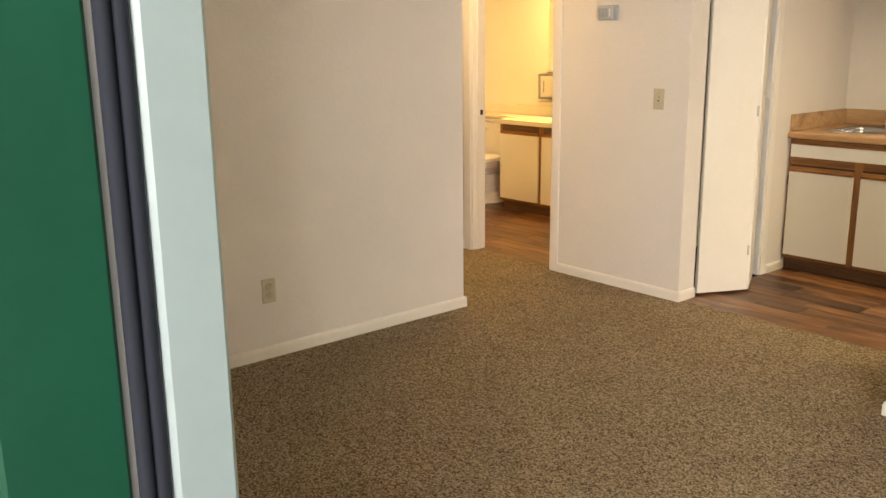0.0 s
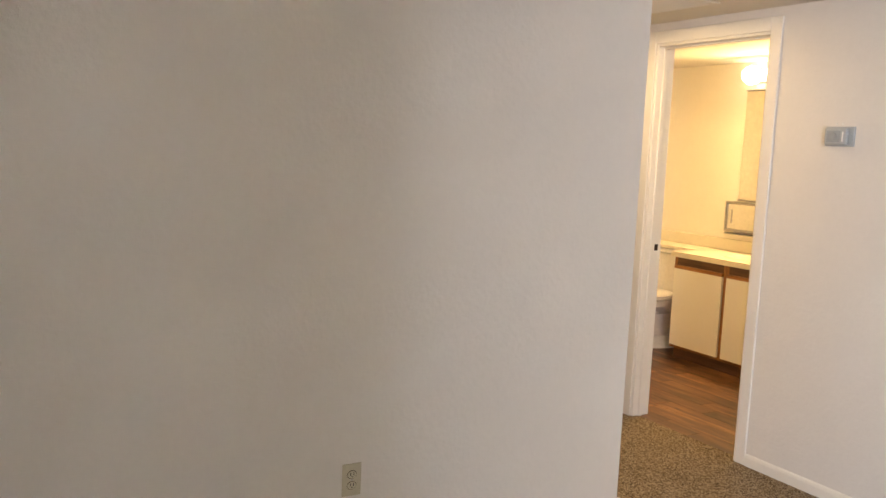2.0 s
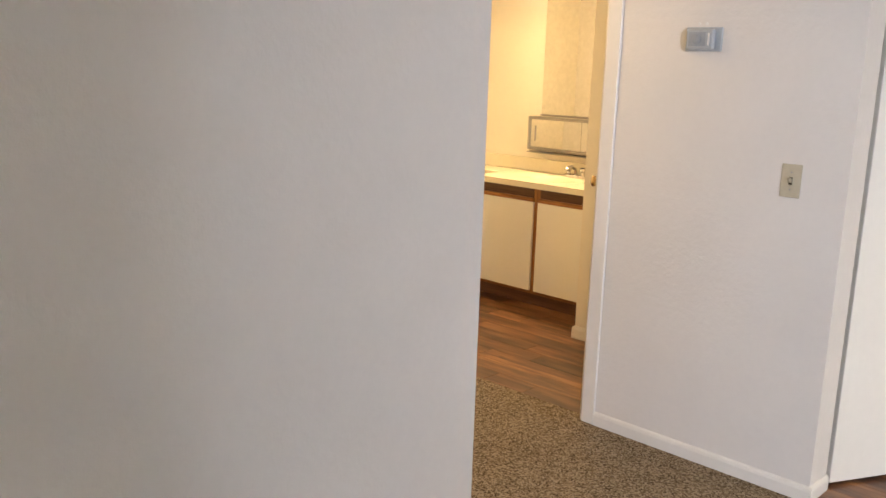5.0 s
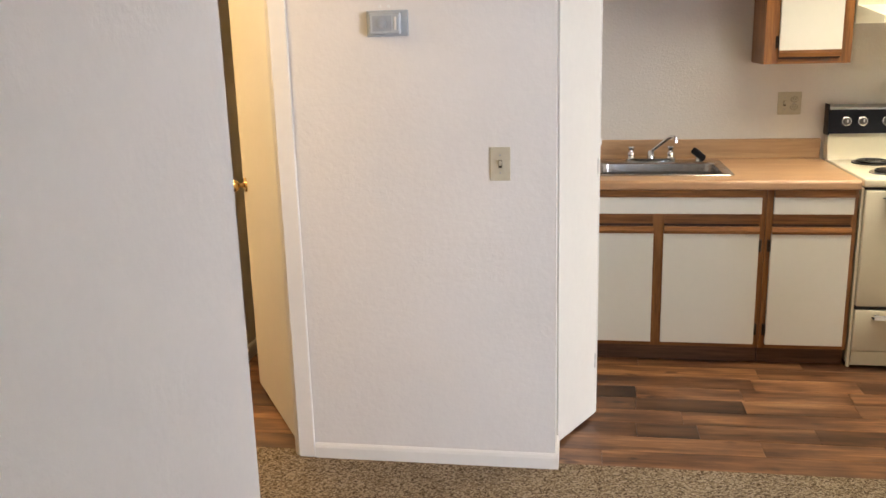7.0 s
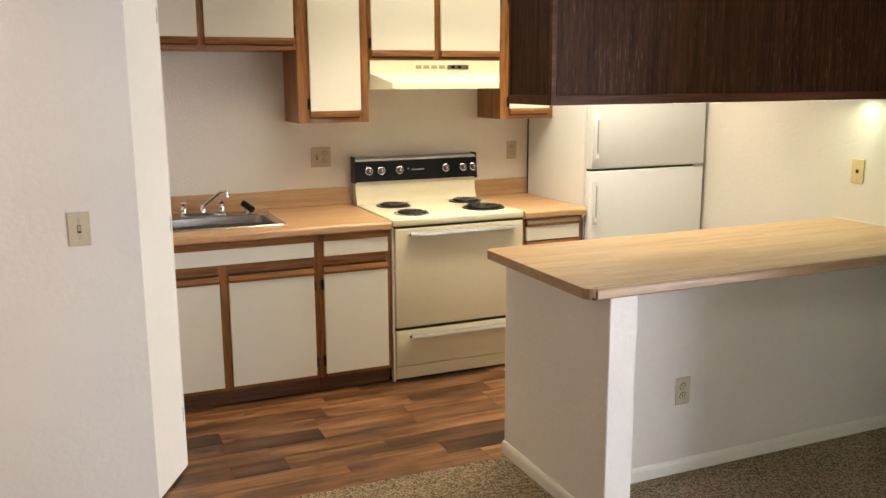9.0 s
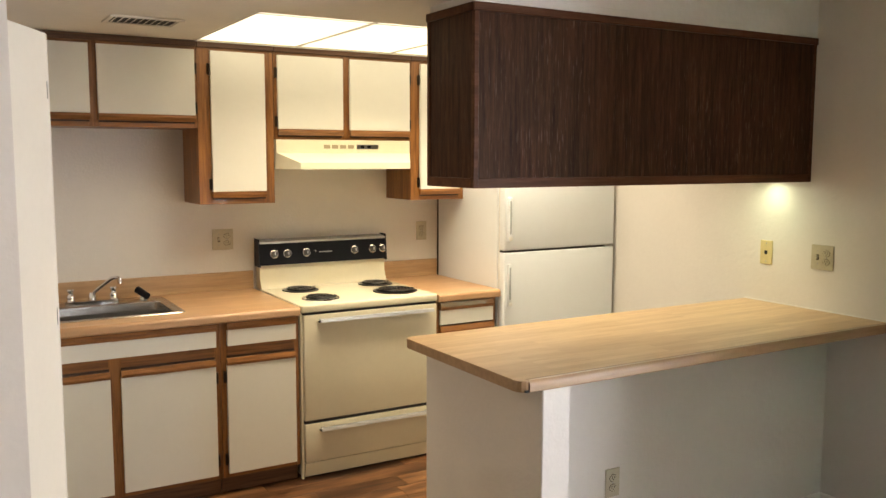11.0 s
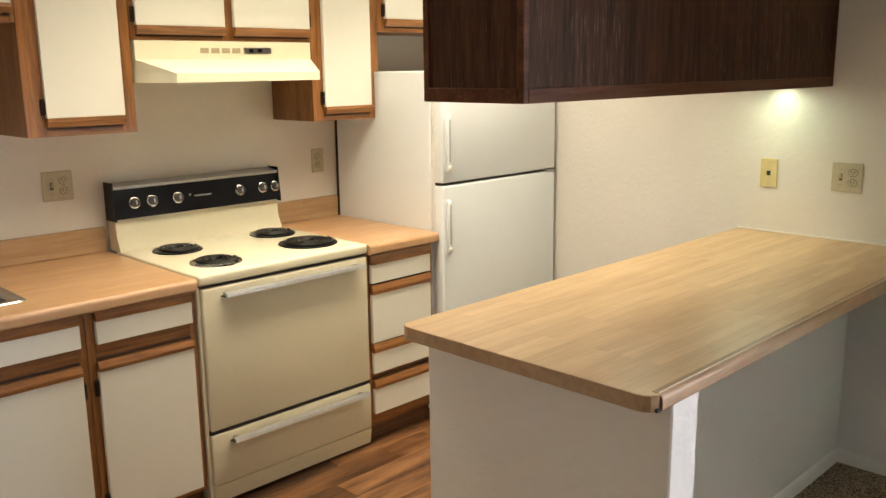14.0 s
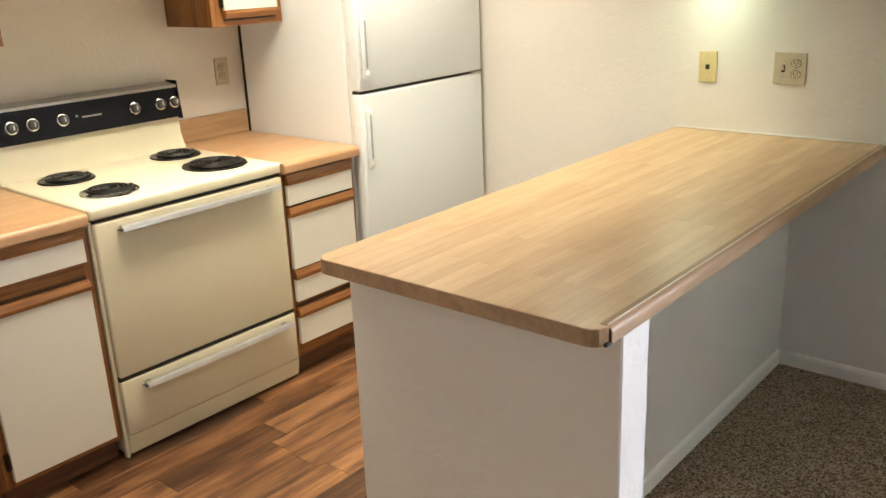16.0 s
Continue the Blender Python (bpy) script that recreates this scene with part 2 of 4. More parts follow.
M_GREEN = paint("green_paint", (0.004, 0.125, 0.068), 0.5, 0.3, 18, 0.10)
M_SEAL = plain("weatherstrip", (0.035, 0.037, 0.058), 0.8)
M_SILL = paint("jamb_paint", (0.62, 0.74, 0.76), 0.35, 0.15, 20, 0.05)
M_OUT = paint("stucco", (0.42, 0.38, 0.32), 0.9, 0.8, 40, 0.1)
M_CONC = paint("concrete", (0.30, 0.29, 0.27), 0.9, 0.6, 50, 0.12)
M_PANEL = plain("diffuser", (0.8, 0.8, 0.75), 0.5, 0.0, (1.0, 0.90, 0.68), 1.6)
M_TUBE = plain("tube", (0.8, 0.8, 0.75), 0.5, 0.0, (0.95, 1.0, 0.80), 2.5)
M_BULB = plain("bulb_glass", (0.8, 0.8, 0.75), 0.4, 0.0, (1.0, 0.86, 0.56), 9.0)
# brown for the bar's open joint and the painted shade along finger rails
M_GAP = wood("joint_and_shade_brown", (0.075, 0.034, 0.018), (0.035, 0.016, 0.010), "X", 0.6, 1.0, 0.4)
M_BRASS = plain("brass", (0.55, 0.38, 0.16), 0.25, 1.0)
M_KNOB = plain("knob_face", (0.11, 0.105, 0.10), 0.3, 0.4)
M_SPLASH = wood("splash_laminate", (0.60, 0.40, 0.22), (0.43, 0.265, 0.135), "X", 0.4, 0.45, 0.35, 0.0, 0.0, True)
M_SLOT = plain("hood_slot", (0.42, 0.34, 0.22), 0.5)
M_WORN = plain("wear_and_highlight", (0.72, 0.62, 0.45), 0.3)
M_KWALL = paint("kitchen_wall_paint", (0.74, 0.70, 0.64), 0.30, 0.9, 75, 0.03)
M_MIRROR = plain("mirror", (0.86, 0.86, 0.84), 0.02, 1.0)


def flecks(m, scale, color, amount):
    """Adds pale streaks where the dark finish has worn off the grain."""
    n, l, p = m.node_tree.nodes, m.node_tree.links, m.node_tree.nodes["Principled BSDF"]
    base = p.inputs["Base Color"].links[0].from_socket
    patch = ramp(n, l, noise_tex(n, l, coords(n, l, (3, 3, 2)), 1.2, 3), [(0.42, (0.25, 0.25, 0.25)), (0.62, (1, 1, 1))])
    streak = ramp(n, l, noise_tex(n, l, coords(n, l, scale), 1.0, 2, 0.6), [(0.60, (0, 0, 0)), (0.70, (amount, amount, amount))])
    l.new(mix(n, l, "MIX", mix(n, l, "MULTIPLY", 1.0, streak, patch), base, color), p.inputs["Base Color"])


flecks(M_BROWN, (210, 210, 14), (0.22, 0.15, 0.11), 0.45)
for m, v in ((M_BROWN, 0.10), (M_BROWN_X, 0.08), (M_BLACK, 0.15), (M_WALL, 0.4)):
    m.node_tree.nodes["Principled BSDF"].inputs["Specular IOR Level"].default_value = v


# ---- builders ----
def box_bm(bm, x, y, z, bevel=0.0, seg=1):
    """Adds a box to bm; its edges are rounded by bevel."""
    t = bmesh.new()
    bmesh.ops.create_cube(t, size=1)
    for v in t.verts:
        v.co = Vector(((x[0] + x[1]) / 2 + v.co.x * (x[1] - x[0]), (y[0] + y[1]) / 2 + v.co.y * (y[1] - y[0]), (z[0] + z[1]) / 2 + v.co.z * (z[1] - z[0])))
    if bevel:
        bmesh.ops.bevel(t, geom=t.edges[:], offset=bevel, segments=seg, affect="EDGES", profile=0.5)
    me = bpy.data.meshes.new("t")
    t.to_mesh(me)
    t.free()
    bm.from_mesh(me)
    bpy.data.meshes.remove(me)
    return bm


def mesh_ob(name, bm, material, smooth=False):
    bmesh.ops.recalc_face_normals(bm, faces=bm.faces[:])
    me = bpy.data.meshes.new(name)
    bm.to_mesh(me)
    bm.free()
    me.materials.append(material)
    if smooth:
        me.shade_smooth()
        me.set_sharp_from_angle(angle=radians(35))
    return new(name, me)


def thing(name, at, label, category, group="", turn=0.0):
    ob = new(name)
    ob.empty_display_size = 0.1
    ob.location, ob.rotation_euler = at, (0, 0, radians(turn))
    return tagged(ob, label, category, group)


def root(ob):
    while ob.parent:
        ob = ob.parent
    return ob


def part(name, bm, material, parent, label="", smooth=False, local=False):
    """One mesh under a thing or a part; bm is in world metres, or in the thing's own when local."""
    if not local:
        o = root(parent).location
        bmesh.ops.translate(bm, verts=bm.verts[:], vec=(-o.x, -o.y, -o.z))
    ob = mesh_ob(name, bm, material, smooth)
    ob.parent = parent
    return tagged(ob, label) if label else ob


def box(parent, name, x, y, z, material, bevel=0.0015, label="", seg=1, smooth=False, local=False):
    return part(name, box_bm(bmesh.new(), x, y, z, bevel, seg), material, parent, label, smooth, local)


def structure(name, boxes, material, bevel=0.0, label=""):
    bm = bmesh.new()
    for x, y, z in boxes:
        box_bm(bm, x, y, z, bevel)
    return tagged(mesh_ob(name, bm, material), label, kind="structure")


def cyl_bm(bm, a, b, r1, r2=None, n=20):
    """A closed round bar from a to b."""
    a, b = Vector(a), Vector(b)
    r2 = r1 if r2 is None else r2
    m = Matrix.Translation((a + b) / 2) @ (b - a).to_track_quat("Z", "Y").to_matrix().to_4x4()
    bmesh.ops.create_cone(bm, cap_ends=True, segments=n, radius1=r1, radius2=r2, depth=(b - a).length, matrix=m)
    return bm


def lathe(bm, profile, centre, axis=(0, 0, 1), n=28):
    """Turns the profile, pairs of radius and height, about an axis through centre."""
    q = Vector(axis).to_track_quat("Z", "Y")
    rings = []
    for r, h in profile:
        rings.append([bm.verts.new(Vector(centre) + q @ Vector((r * math.cos(2 * math.pi * i / n), r * math.sin(2 * math.pi * i / n), h))) for i in range(n)])
    for a, b in zip(rings, rings[1:]):
        for i in range(n):
            bm.faces.new((a[i], a[(i + 1) % n], b[(i + 1) % n], b[i]))
    bm.faces.new(rings[0])
    bm.faces.new(rings[-1])
    return bm


def tube(bm, pts, r, n=10):
    """A round tube along the points."""
    pts = [Vector(p) for p in pts]
    rings = []
    for i, p in enumerate(pts):
        d = (pts[min(i + 1, len(pts) - 1)] - pts[max(i - 1, 0)]).normalized()
        q = d.to_track_quat("Z", "Y")
        rings.append([bm.verts.new(p + q @ Vector((r * math.cos(2 * math.pi * k / n), r * math.sin(2 * math.pi * k / n), 0))) for k in range(n)])
    for a, b in zip(rings, rings[1:]):
        for k in range(n):
            bm.faces.new((a[k], a[(k + 1) % n], b[(k + 1) % n], b[k]))
    bm.faces.new(rings[0])
    bm.faces.new(rings[-1])
    return bm


def prism(bm, outline, axis, lo, hi):
    """Extrudes an outline of two coordinates along the axis between lo and hi."""
    def at(u, v, w):
        return {"x": (w, u, v), "y": (u, w, v), "z": (u, v, w)}[axis]
    a = [bm.verts.new(at(u, v, lo)) for u, v in outline]
    b = [bm.verts.new(at(u, v, hi)) for u, v in outline]
    k = len(a)
    for i in range(k):
        bm.faces.new((a[i], a[(i + 1) % k], b[(i + 1) % k], b[i]))
    bm.faces.new(a[::-1])
    bm.faces.new(b)
    return bm


# ---- the rooms ----
WX0, WX1 = 3.92, 5.55                      # living room window
XF = 5.8           # east end of the living room
XW, XE, YN, YS = -0.745, 3.31, 1.815, -3.783
T = 0.12
LOW, HIGH = 2.19, 2.44
DX0, DX1, DTOP = -1.742, -0.970, 2.085      # bathroom doorway
EX0, EX1 = 2.176, 3.07                      # entry doorway
BW = -3.55                                 # west end of bathroom and hall

structure("wall_west", [((XW - T, XW), (YS, -0.955), (0, HIGH))], M_WALL, 0.004)
structure("wall_south", [((XW - T, EX0), (YS - 0.14, YS), (0, HIGH)), ((EX1, WX0), (YS - 0.14, YS), (0, HIGH)), ((WX1, XF + T), (YS - 0.14, YS), (0, HIGH)), ((WX0, WX1), (YS - 0.14, YS), (0, 0.35)), ((WX0, WX1), (YS - 0.14, YS), (2.1, HIGH)), ((EX0, EX1), (YS - 0.14, YS), (2.08, HIGH))], M_WALL)
# unseen south of about y = -1; lengthened to keep window light off the bar
structure("wall_east", [((XE, XE + T), (-2.60, YN + T), (0, HIGH))], M_WALL)
structure("wall_living_north", [((XE + T, XF), (-2.60 - T, -2.60), (0, HIGH))], M_WALL)
structure("wall_living_east", [((XF, XF + T), (YS, -2.60), (0, HIGH))], M_WALL)
structure("wall_north", [((0, XE), (YN, YN + T), (0, HIGH))], M_KWALL)
structure("wall_bath_north", [((BW - T, 0), (YN, YN + T), (0, HIGH))], M_WALL)
structure("wall_hall_south", [((BW, XW - T), (-1.075, -0.955), (0, HIGH))], M_WALL)
structure("wall_bath_south", [((DX1, 0), (0, T), (0, HIGH)), ((BW, DX0), (0, T), (0, HIGH)), ((DX0, DX1), (0, T), (DTOP, HIGH))], M_WALL, 0.0)
structure("wall_closet", [((-T, 0), (T, 0.15), (0, LOW)), ((-T, 0), (0.86, YN), (0, LOW)), ((-T, 0), (0.15, 0.86), (2.06, LOW))], M_WALL)
structure("wall_bath_east", [((-0.80, -0.72), (T, YN), (0, LOW))], M_BATHWALL)
structure("wall_bath_west", [((BW - T, BW), (-1.09, YN), (0, HIGH))], M_BATHWALL)
structure("wall_bath_lining", [((BW, -1.70), (1.755, YN), (0, LOW))], M_BATHWALL)
structure("wall_bath_partition", [((-1.70, -1.56), (0.94, YN), (0, LOW))], M_BATHWALL, 0.003)
structure("ceiling_living", [((XE, XF), (YS, -2.60), (HIGH, HIGH + 0.1)), ((XW - T, XE), (YS, -0.26), (HIGH, HIGH + 0.1))], M_CEIL)
structure("ceiling_kitchen", [((-0.12, 0.93), (-0.26, YN), (LOW, HIGH)), ((3.07, XE), (-0.26, YN), (LOW, HIGH)), ((0.93, 3.07), (-0.26, 0.52), (LOW, HIGH)),
          ((0.93, 3.07), (1.48, YN), (LOW, HIGH)), ((0.93, 3.07), (0.52, 1.48), (LOW + 0.12, HIGH))], M_CEIL)
structure("ceiling_hall", [((BW, -0.12), (-0.955, YN), (LOW, HIGH))], M_CEIL)
structure("ceiling_hall_edge", [((XW - T, -0.12), (-0.26, -0.955), (HIGH, HIGH + 0.1))], M_CEIL)

# ground outside
structure("ground", [((-40, 40), (-80, YS - 0.145), (-0.12, -0.02)), ((-40, 40), (YS - 0.145, 80), (-0.30, -0.12))], M_CONC)
structure("landing_wall", [((-3, 8), (-9.2, -9.0), (-0.02, 2.6))], M_OUT)

# carpets
CARPET_Y = 0.035
bm = bmesh.new()
box_bm(bm, (XW, XE), (YS, -0.955), (-0.12, 0.0))
box_bm(bm, (XE, XF), (YS, -2.60), (-0.12, 0.0))
box_bm(bm, (BW, XE), (-0.955, 0.0), (-0.12, 0.0))
box_bm(bm, (0, 1.46), (0.0, CARPET_Y), (-0.12, 0.0))
box_bm(bm, (DX0, DX1), (0.0, 0.05), (-0.12, 0.0))
tagged(mesh_ob("floor_carpet", bm, M_CARPET), "speckled brown and beige looped wall-to-wall carpet", kind="structure")
FLOOR = structure("floor", [((0, XE), (CARPET_Y, YN), (-0.12, -0.014)), ((BW, -0.8), (0.05, YN), (-0.12, -0.014)), ((-0.72, -T), (T, YN), (-0.12, -0.014))], M_SEAM)


def board(name, runs, material=None, h=0.058, d=0.012):
    """Baseboard along a run: its wall line from a to b, and the side that it stands on."""
    bm = bmesh.new()
    for (ax, ay), (bx, by), (nx, ny) in runs:
        prof = [(0, 0), (d, 0), (d, h * 0.72), (d * 0.75, h * 0.9), (d * 0.3, h), (0, h)]
        va = [bm.verts.new((ax + nx * u, ay + ny * u, z)) for u, z in prof]
        vb = [bm.verts.new((bx + nx * u, by + ny * u, z)) for u, z in prof]
        k = len(prof)
        for i in range(k):
            bm.faces.new((va[i], va[(i + 1) % k], vb[(i + 1) % k], vb[i]))
        bm.faces.new(va)
        bm.faces.new(vb)
    return tagged(mesh_ob(name, bm, material or M_TRIM), "white painted baseboard with a rounded top", kind="structure")


board("baseboard_west", [((XW, YS), (XW, -0.943), (1, 0)), ((XW, -0.955), (XW - T, -0.955), (0, 1))])
board("baseboard_closet_wall", [((DX1 + 0.062, 0), (0.012, 0), (0, -1)), ((0, 0.0), (0, 0.15), (1, 0))])
board("baseboard_hall", [((BW, 0), (DX0 - 0.062, 0), (0, -1)), ((BW, -0.955), (XW - T, -0.955), (0, 1))])
board("baseboard_east", [((XE, -2.60), (XE, -0.39), (-1, 0))])
board("baseboard_south", [((XW, YS), (EX0 - 0.08, YS), (0, 1)), ((EX1 + 0.08, YS), (XF, YS), (0, 1))])
board("baseboard_bath", [((-1.70, 0.94), (-1.56, 0.94), (0, -1)), ((-1.56, 0.94), (-1.56, 1.755), (1, 0)), ((-1.70, 0.93), (-1.70, 1.2), (-1, 0))], None, 0.07)
board("baseboard_kitchen", [((0, 0.925), (0, 1.13), (1, 0))])

# ---- bathroom doorway ----
CT = 0.012
structure("trim_bath_doorway", [((DX0 - 0.062, DX0 + 0.004), (-CT, 0), (0, DTOP + 0.062)), ((DX1 - 0.004, DX1 + 0.060), (-CT, 0), (0, DTOP + 0.062)),
          ((DX0 + 0.004, DX1 - 0.004), (-CT, 0), (DTOP - 0.004, DTOP + 0.062)),
          ((DX0, DX0 + 0.018), (0, T), (0, DTOP)), ((DX1 - 0.018, DX1), (0, T), (0, DTOP)), ((DX0 + 0.018, DX1 - 0.018), (0, T), (DTOP - 0.018, DTOP)),
          ((DX0 + 0.018, DX0 + 0.029), (0.035, 0.065), (0, DTOP - 0.018)), ((DX1 - 0.029, DX1 - 0.018), (0.02, 0.045), (0, DTOP - 0.018)), ((DX0 + 0.029, DX1 - 0.029), (0.035, 0.065), (DTOP - 0.029, DTOP - 0.018))], M_TRIM, 0.003)


def bathroom_door():
    t = thing("bathroom_door", (DX1 - 0.022, 0.055, 0.0), "white painted flat interior door standing open into the bathroom", "door", turn=-57)
    w = 0.715
    box(t, "leaf", (-w, 0), (0, 0.034), (0.012, 2.055), M_DOOR, 0.002, local=True)
    for z in (0.25, 1.05, 1.85):
        h = part("hinge", cyl_bm(box_bm(bmesh.new(), (-0.001, 0.003), (0.0, 0.034), (z - 0.045, z + 0.045), 0.0005), (0.004, -0.004, z - 0.045), (0.004, -0.004, z + 0.045), 0.005, n=10), M_HINGE, t, "dark metal hinge", local=True)
    for side in (-1, 1):
        y = -0.001 if side < 0 else 0.035
        prof = [(0.032, 0.0), (0.030, 0.006), (0.011, 0.012), (0.010, 0.028), (0.022, 0.036), (0.027, 0.048), (0.024, 0.058), (0.008, 0.064)]
        part("knob", lathe(bmesh.new(), prof, (-w + 0.06, y, 0.95), (0, side, 0)), M_BRASS, t, "round brass knob", True, True)
    box(t, "latch_plate", (-w - 0.001, -w + 0.001), (0.006, 0.028), (0.92, 0.98), M_BRUSH, 0.0003, local=True)
    return t


bathroom_door()
sp = thing("strike_plate", (DX0 + 0.019, 0.083, 0.97), "small dark metal strike plate let into the white door jamb", "strike plate")
box(sp, "plate", (DX0 + 0.0185, DX0 + 0.0205), (0.070, 0.096), (0.952, 0.988), M_HINGE, 0.0004)

# ---- closet folding door ----
def closet_door():
    t = thing("closet_bifold_door", (0.0, 0.205, 0.0), "white painted bifold closet door standing half folded", "door")
    a, b, c = Vector((0.006, 0.178)), Vector((0.150, 0.462)), Vector((0.022, 0.745))

    def leaf(p, q):
        d = (q - p).normalized()
        nrm = Vector((d.y, -d.x)) * 0.028
        bm = prism(bmesh.new(), [tuple(p), tuple(q), tuple(q - nrm), tuple(p - nrm)], "z", 0.014, 2.045)
        bmesh.ops.bevel(bm, geom=bm.edges[:], offset=0.002, segments=1, affect="EDGES")
        return bm
    part("leaf", leaf(a, b), M_DOOR, t)
    second = part("leaf", leaf(b + Vector((0.006, 0.012)), c), M_DOOR, t)
    mid = b + (c - b) * 0.25 + Vector((0.014, 0.010))
    part("knob", lathe(bmesh.new(), [(0.008, 0), (0.006, 0.012), (0.015, 0.018), (0.016, 0.026), (0.006, 0.032)], (mid.x, mid.y, 1.13), (0.85, 0.5, 0), 16), M_WHITE, second, "small white knob", True)
    for z in (0.25, 1.05, 1.85):
        box(t, "hinge", (b.x - 0.008, b.x - 0.002), (b.y - 0.01, b.y + 0.02), (z - 0.03, z + 0.03), M_BRUSH, 0.0004)


closet_door()
structure("trim_closet_doorway", [((0, 0.010), (0.86, 0.915), (0, 2.10)), ((0, 0.010), (0.150, 0.86), (2.06, 2.10)),
          ((-T, -0.04), (0.15, 0.160), (0, 2.06)), ((-T, 0), (0.848, 0.86), (0, 2.06))], M_TRIM, 0.003)

# ---- entry doorway ----
def entry():
    y0, y1 = YS - 0.14, YS
    structure("trim_entry", [((EX0 - 0.01, EX0 + 0.02), (y1 - 0.046, y1 + 0.002), (0, 2.06)), ((EX1 - 0.02, EX1 + 0.01), (y1 - 0.046, y1 + 0.002), (0, 2.06)), ((EX0 + 0.02, EX1 - 0.02), (y1 - 0.046, y1 + 0.002), (2.04, 2.08)),
              ((EX0 - 0.07, EX0 - 0.01), (y1, y1 + 0.012), (0, 2.12)), ((EX1 + 0.01, EX1 + 0.07), (y1, y1 + 0.012), (0, 2.12)), ((EX0 - 0.01, EX1 + 0.01), (y1, y1 + 0.012), (2.08, 2.12))], M_SILL, 0.004, "pale painted inner door jamb")
    structure("trim_entry_green", [((EX0 - 0.01, EX0 + 0.006), (y0 - 0.01, y1 - 0.0700), (0, 2.08)), ((EX1 - 0.006, EX1 + 0.01), (y0 - 0.01, y1 - 0.0700), (0, 2.08)), ((EX0 + 0.006, EX1 - 0.006), (y0 - 0.01, y1 - 0.0700), (2.06, 2.08)),
              ((EX0 - 0.40, EX0 - 0.012), (y0 - 0.045, y0), (0, 2.16)), ((EX1 + 0.012, EX1 + 0.09), (y0 - 0.045, y0), (0, 2.16))], M_GREEN, 0.003, "dark green painted outer door jamb")
    bm = bmesh.new()
    for x in (EX0 + 0.014, EX1 - 0.014):
        for y in (y1 - 0.0635, y1 - 0.0525):
            cyl_bm(bm, (x, y, 0), (x, y, 2.06), 0.0056, n=12)
    tagged(mesh_ob("trim_weatherstrip", bm, M_SEAL, True), "dark rubber weatherstrip", kind="structure")
    structure("threshold", [((EX0 + 0.02, EX1 - 0.02), (y0, y1), (-0.12, 0.006))], M_BRUSH, 0.002, "metal door threshold")


entry()


def entry_door():
    t = thing("entry_door", (EX1 - 0.02, YS - 0.05, 0.0), "green painted entry door standing half open into the room", "door", turn=-49)
    box(t, "leaf", (-0.875, 0), (-0.044, 0), (0.012, 2.035), M_GREEN, 0.002, local=True)
    part("knob", lathe(bmesh.new(), [(0.034, 0), (0.03, 0.008), (0.012, 0.014), (0.011, 0.03), (0.026, 0.04), (0.028, 0.052), (0.01, 0.064)], (-0.815, 0, 0.95), (0, 1, 0)), M_BRUSH, t, "round brushed metal knob", True, True)
    for z in (0.25, 1.05, 1.85):
        part("hinge", cyl_bm(bmesh.new(), (0.006, 0.006, z - 0.05), (0.006, 0.006, z + 0.05), 0.006, n=10), M_BRUSH, t, local=True)


entry_door()


def living_window():
    t = thing("living_room_window", ((WX0 + WX1) / 2, YS, 0.35), "white framed sliding living room window", "window")
    y0, y1 = YS - 0.10, YS - 0.06
    for nm, x, z in (("frame_side", (WX0 + 0.001, WX0 + 0.05), (0.351, 2.099)), ("frame_side", (WX1 - 0.05, WX1 - 0.001), (0.351, 2.099)), ("mullion", (4.71, 4.76), (0.40, 2.05)),
                     ("frame_top", (WX0 + 0.05, WX1 - 0.05), (2.05, 2.099)), ("sill", (WX0 + 0.05, WX1 - 0.05), (0.351, 0.40))):
        box(t, nm, x, (y0 - 0.02, y1), z, M_TRIM, 0.003)


living_window()


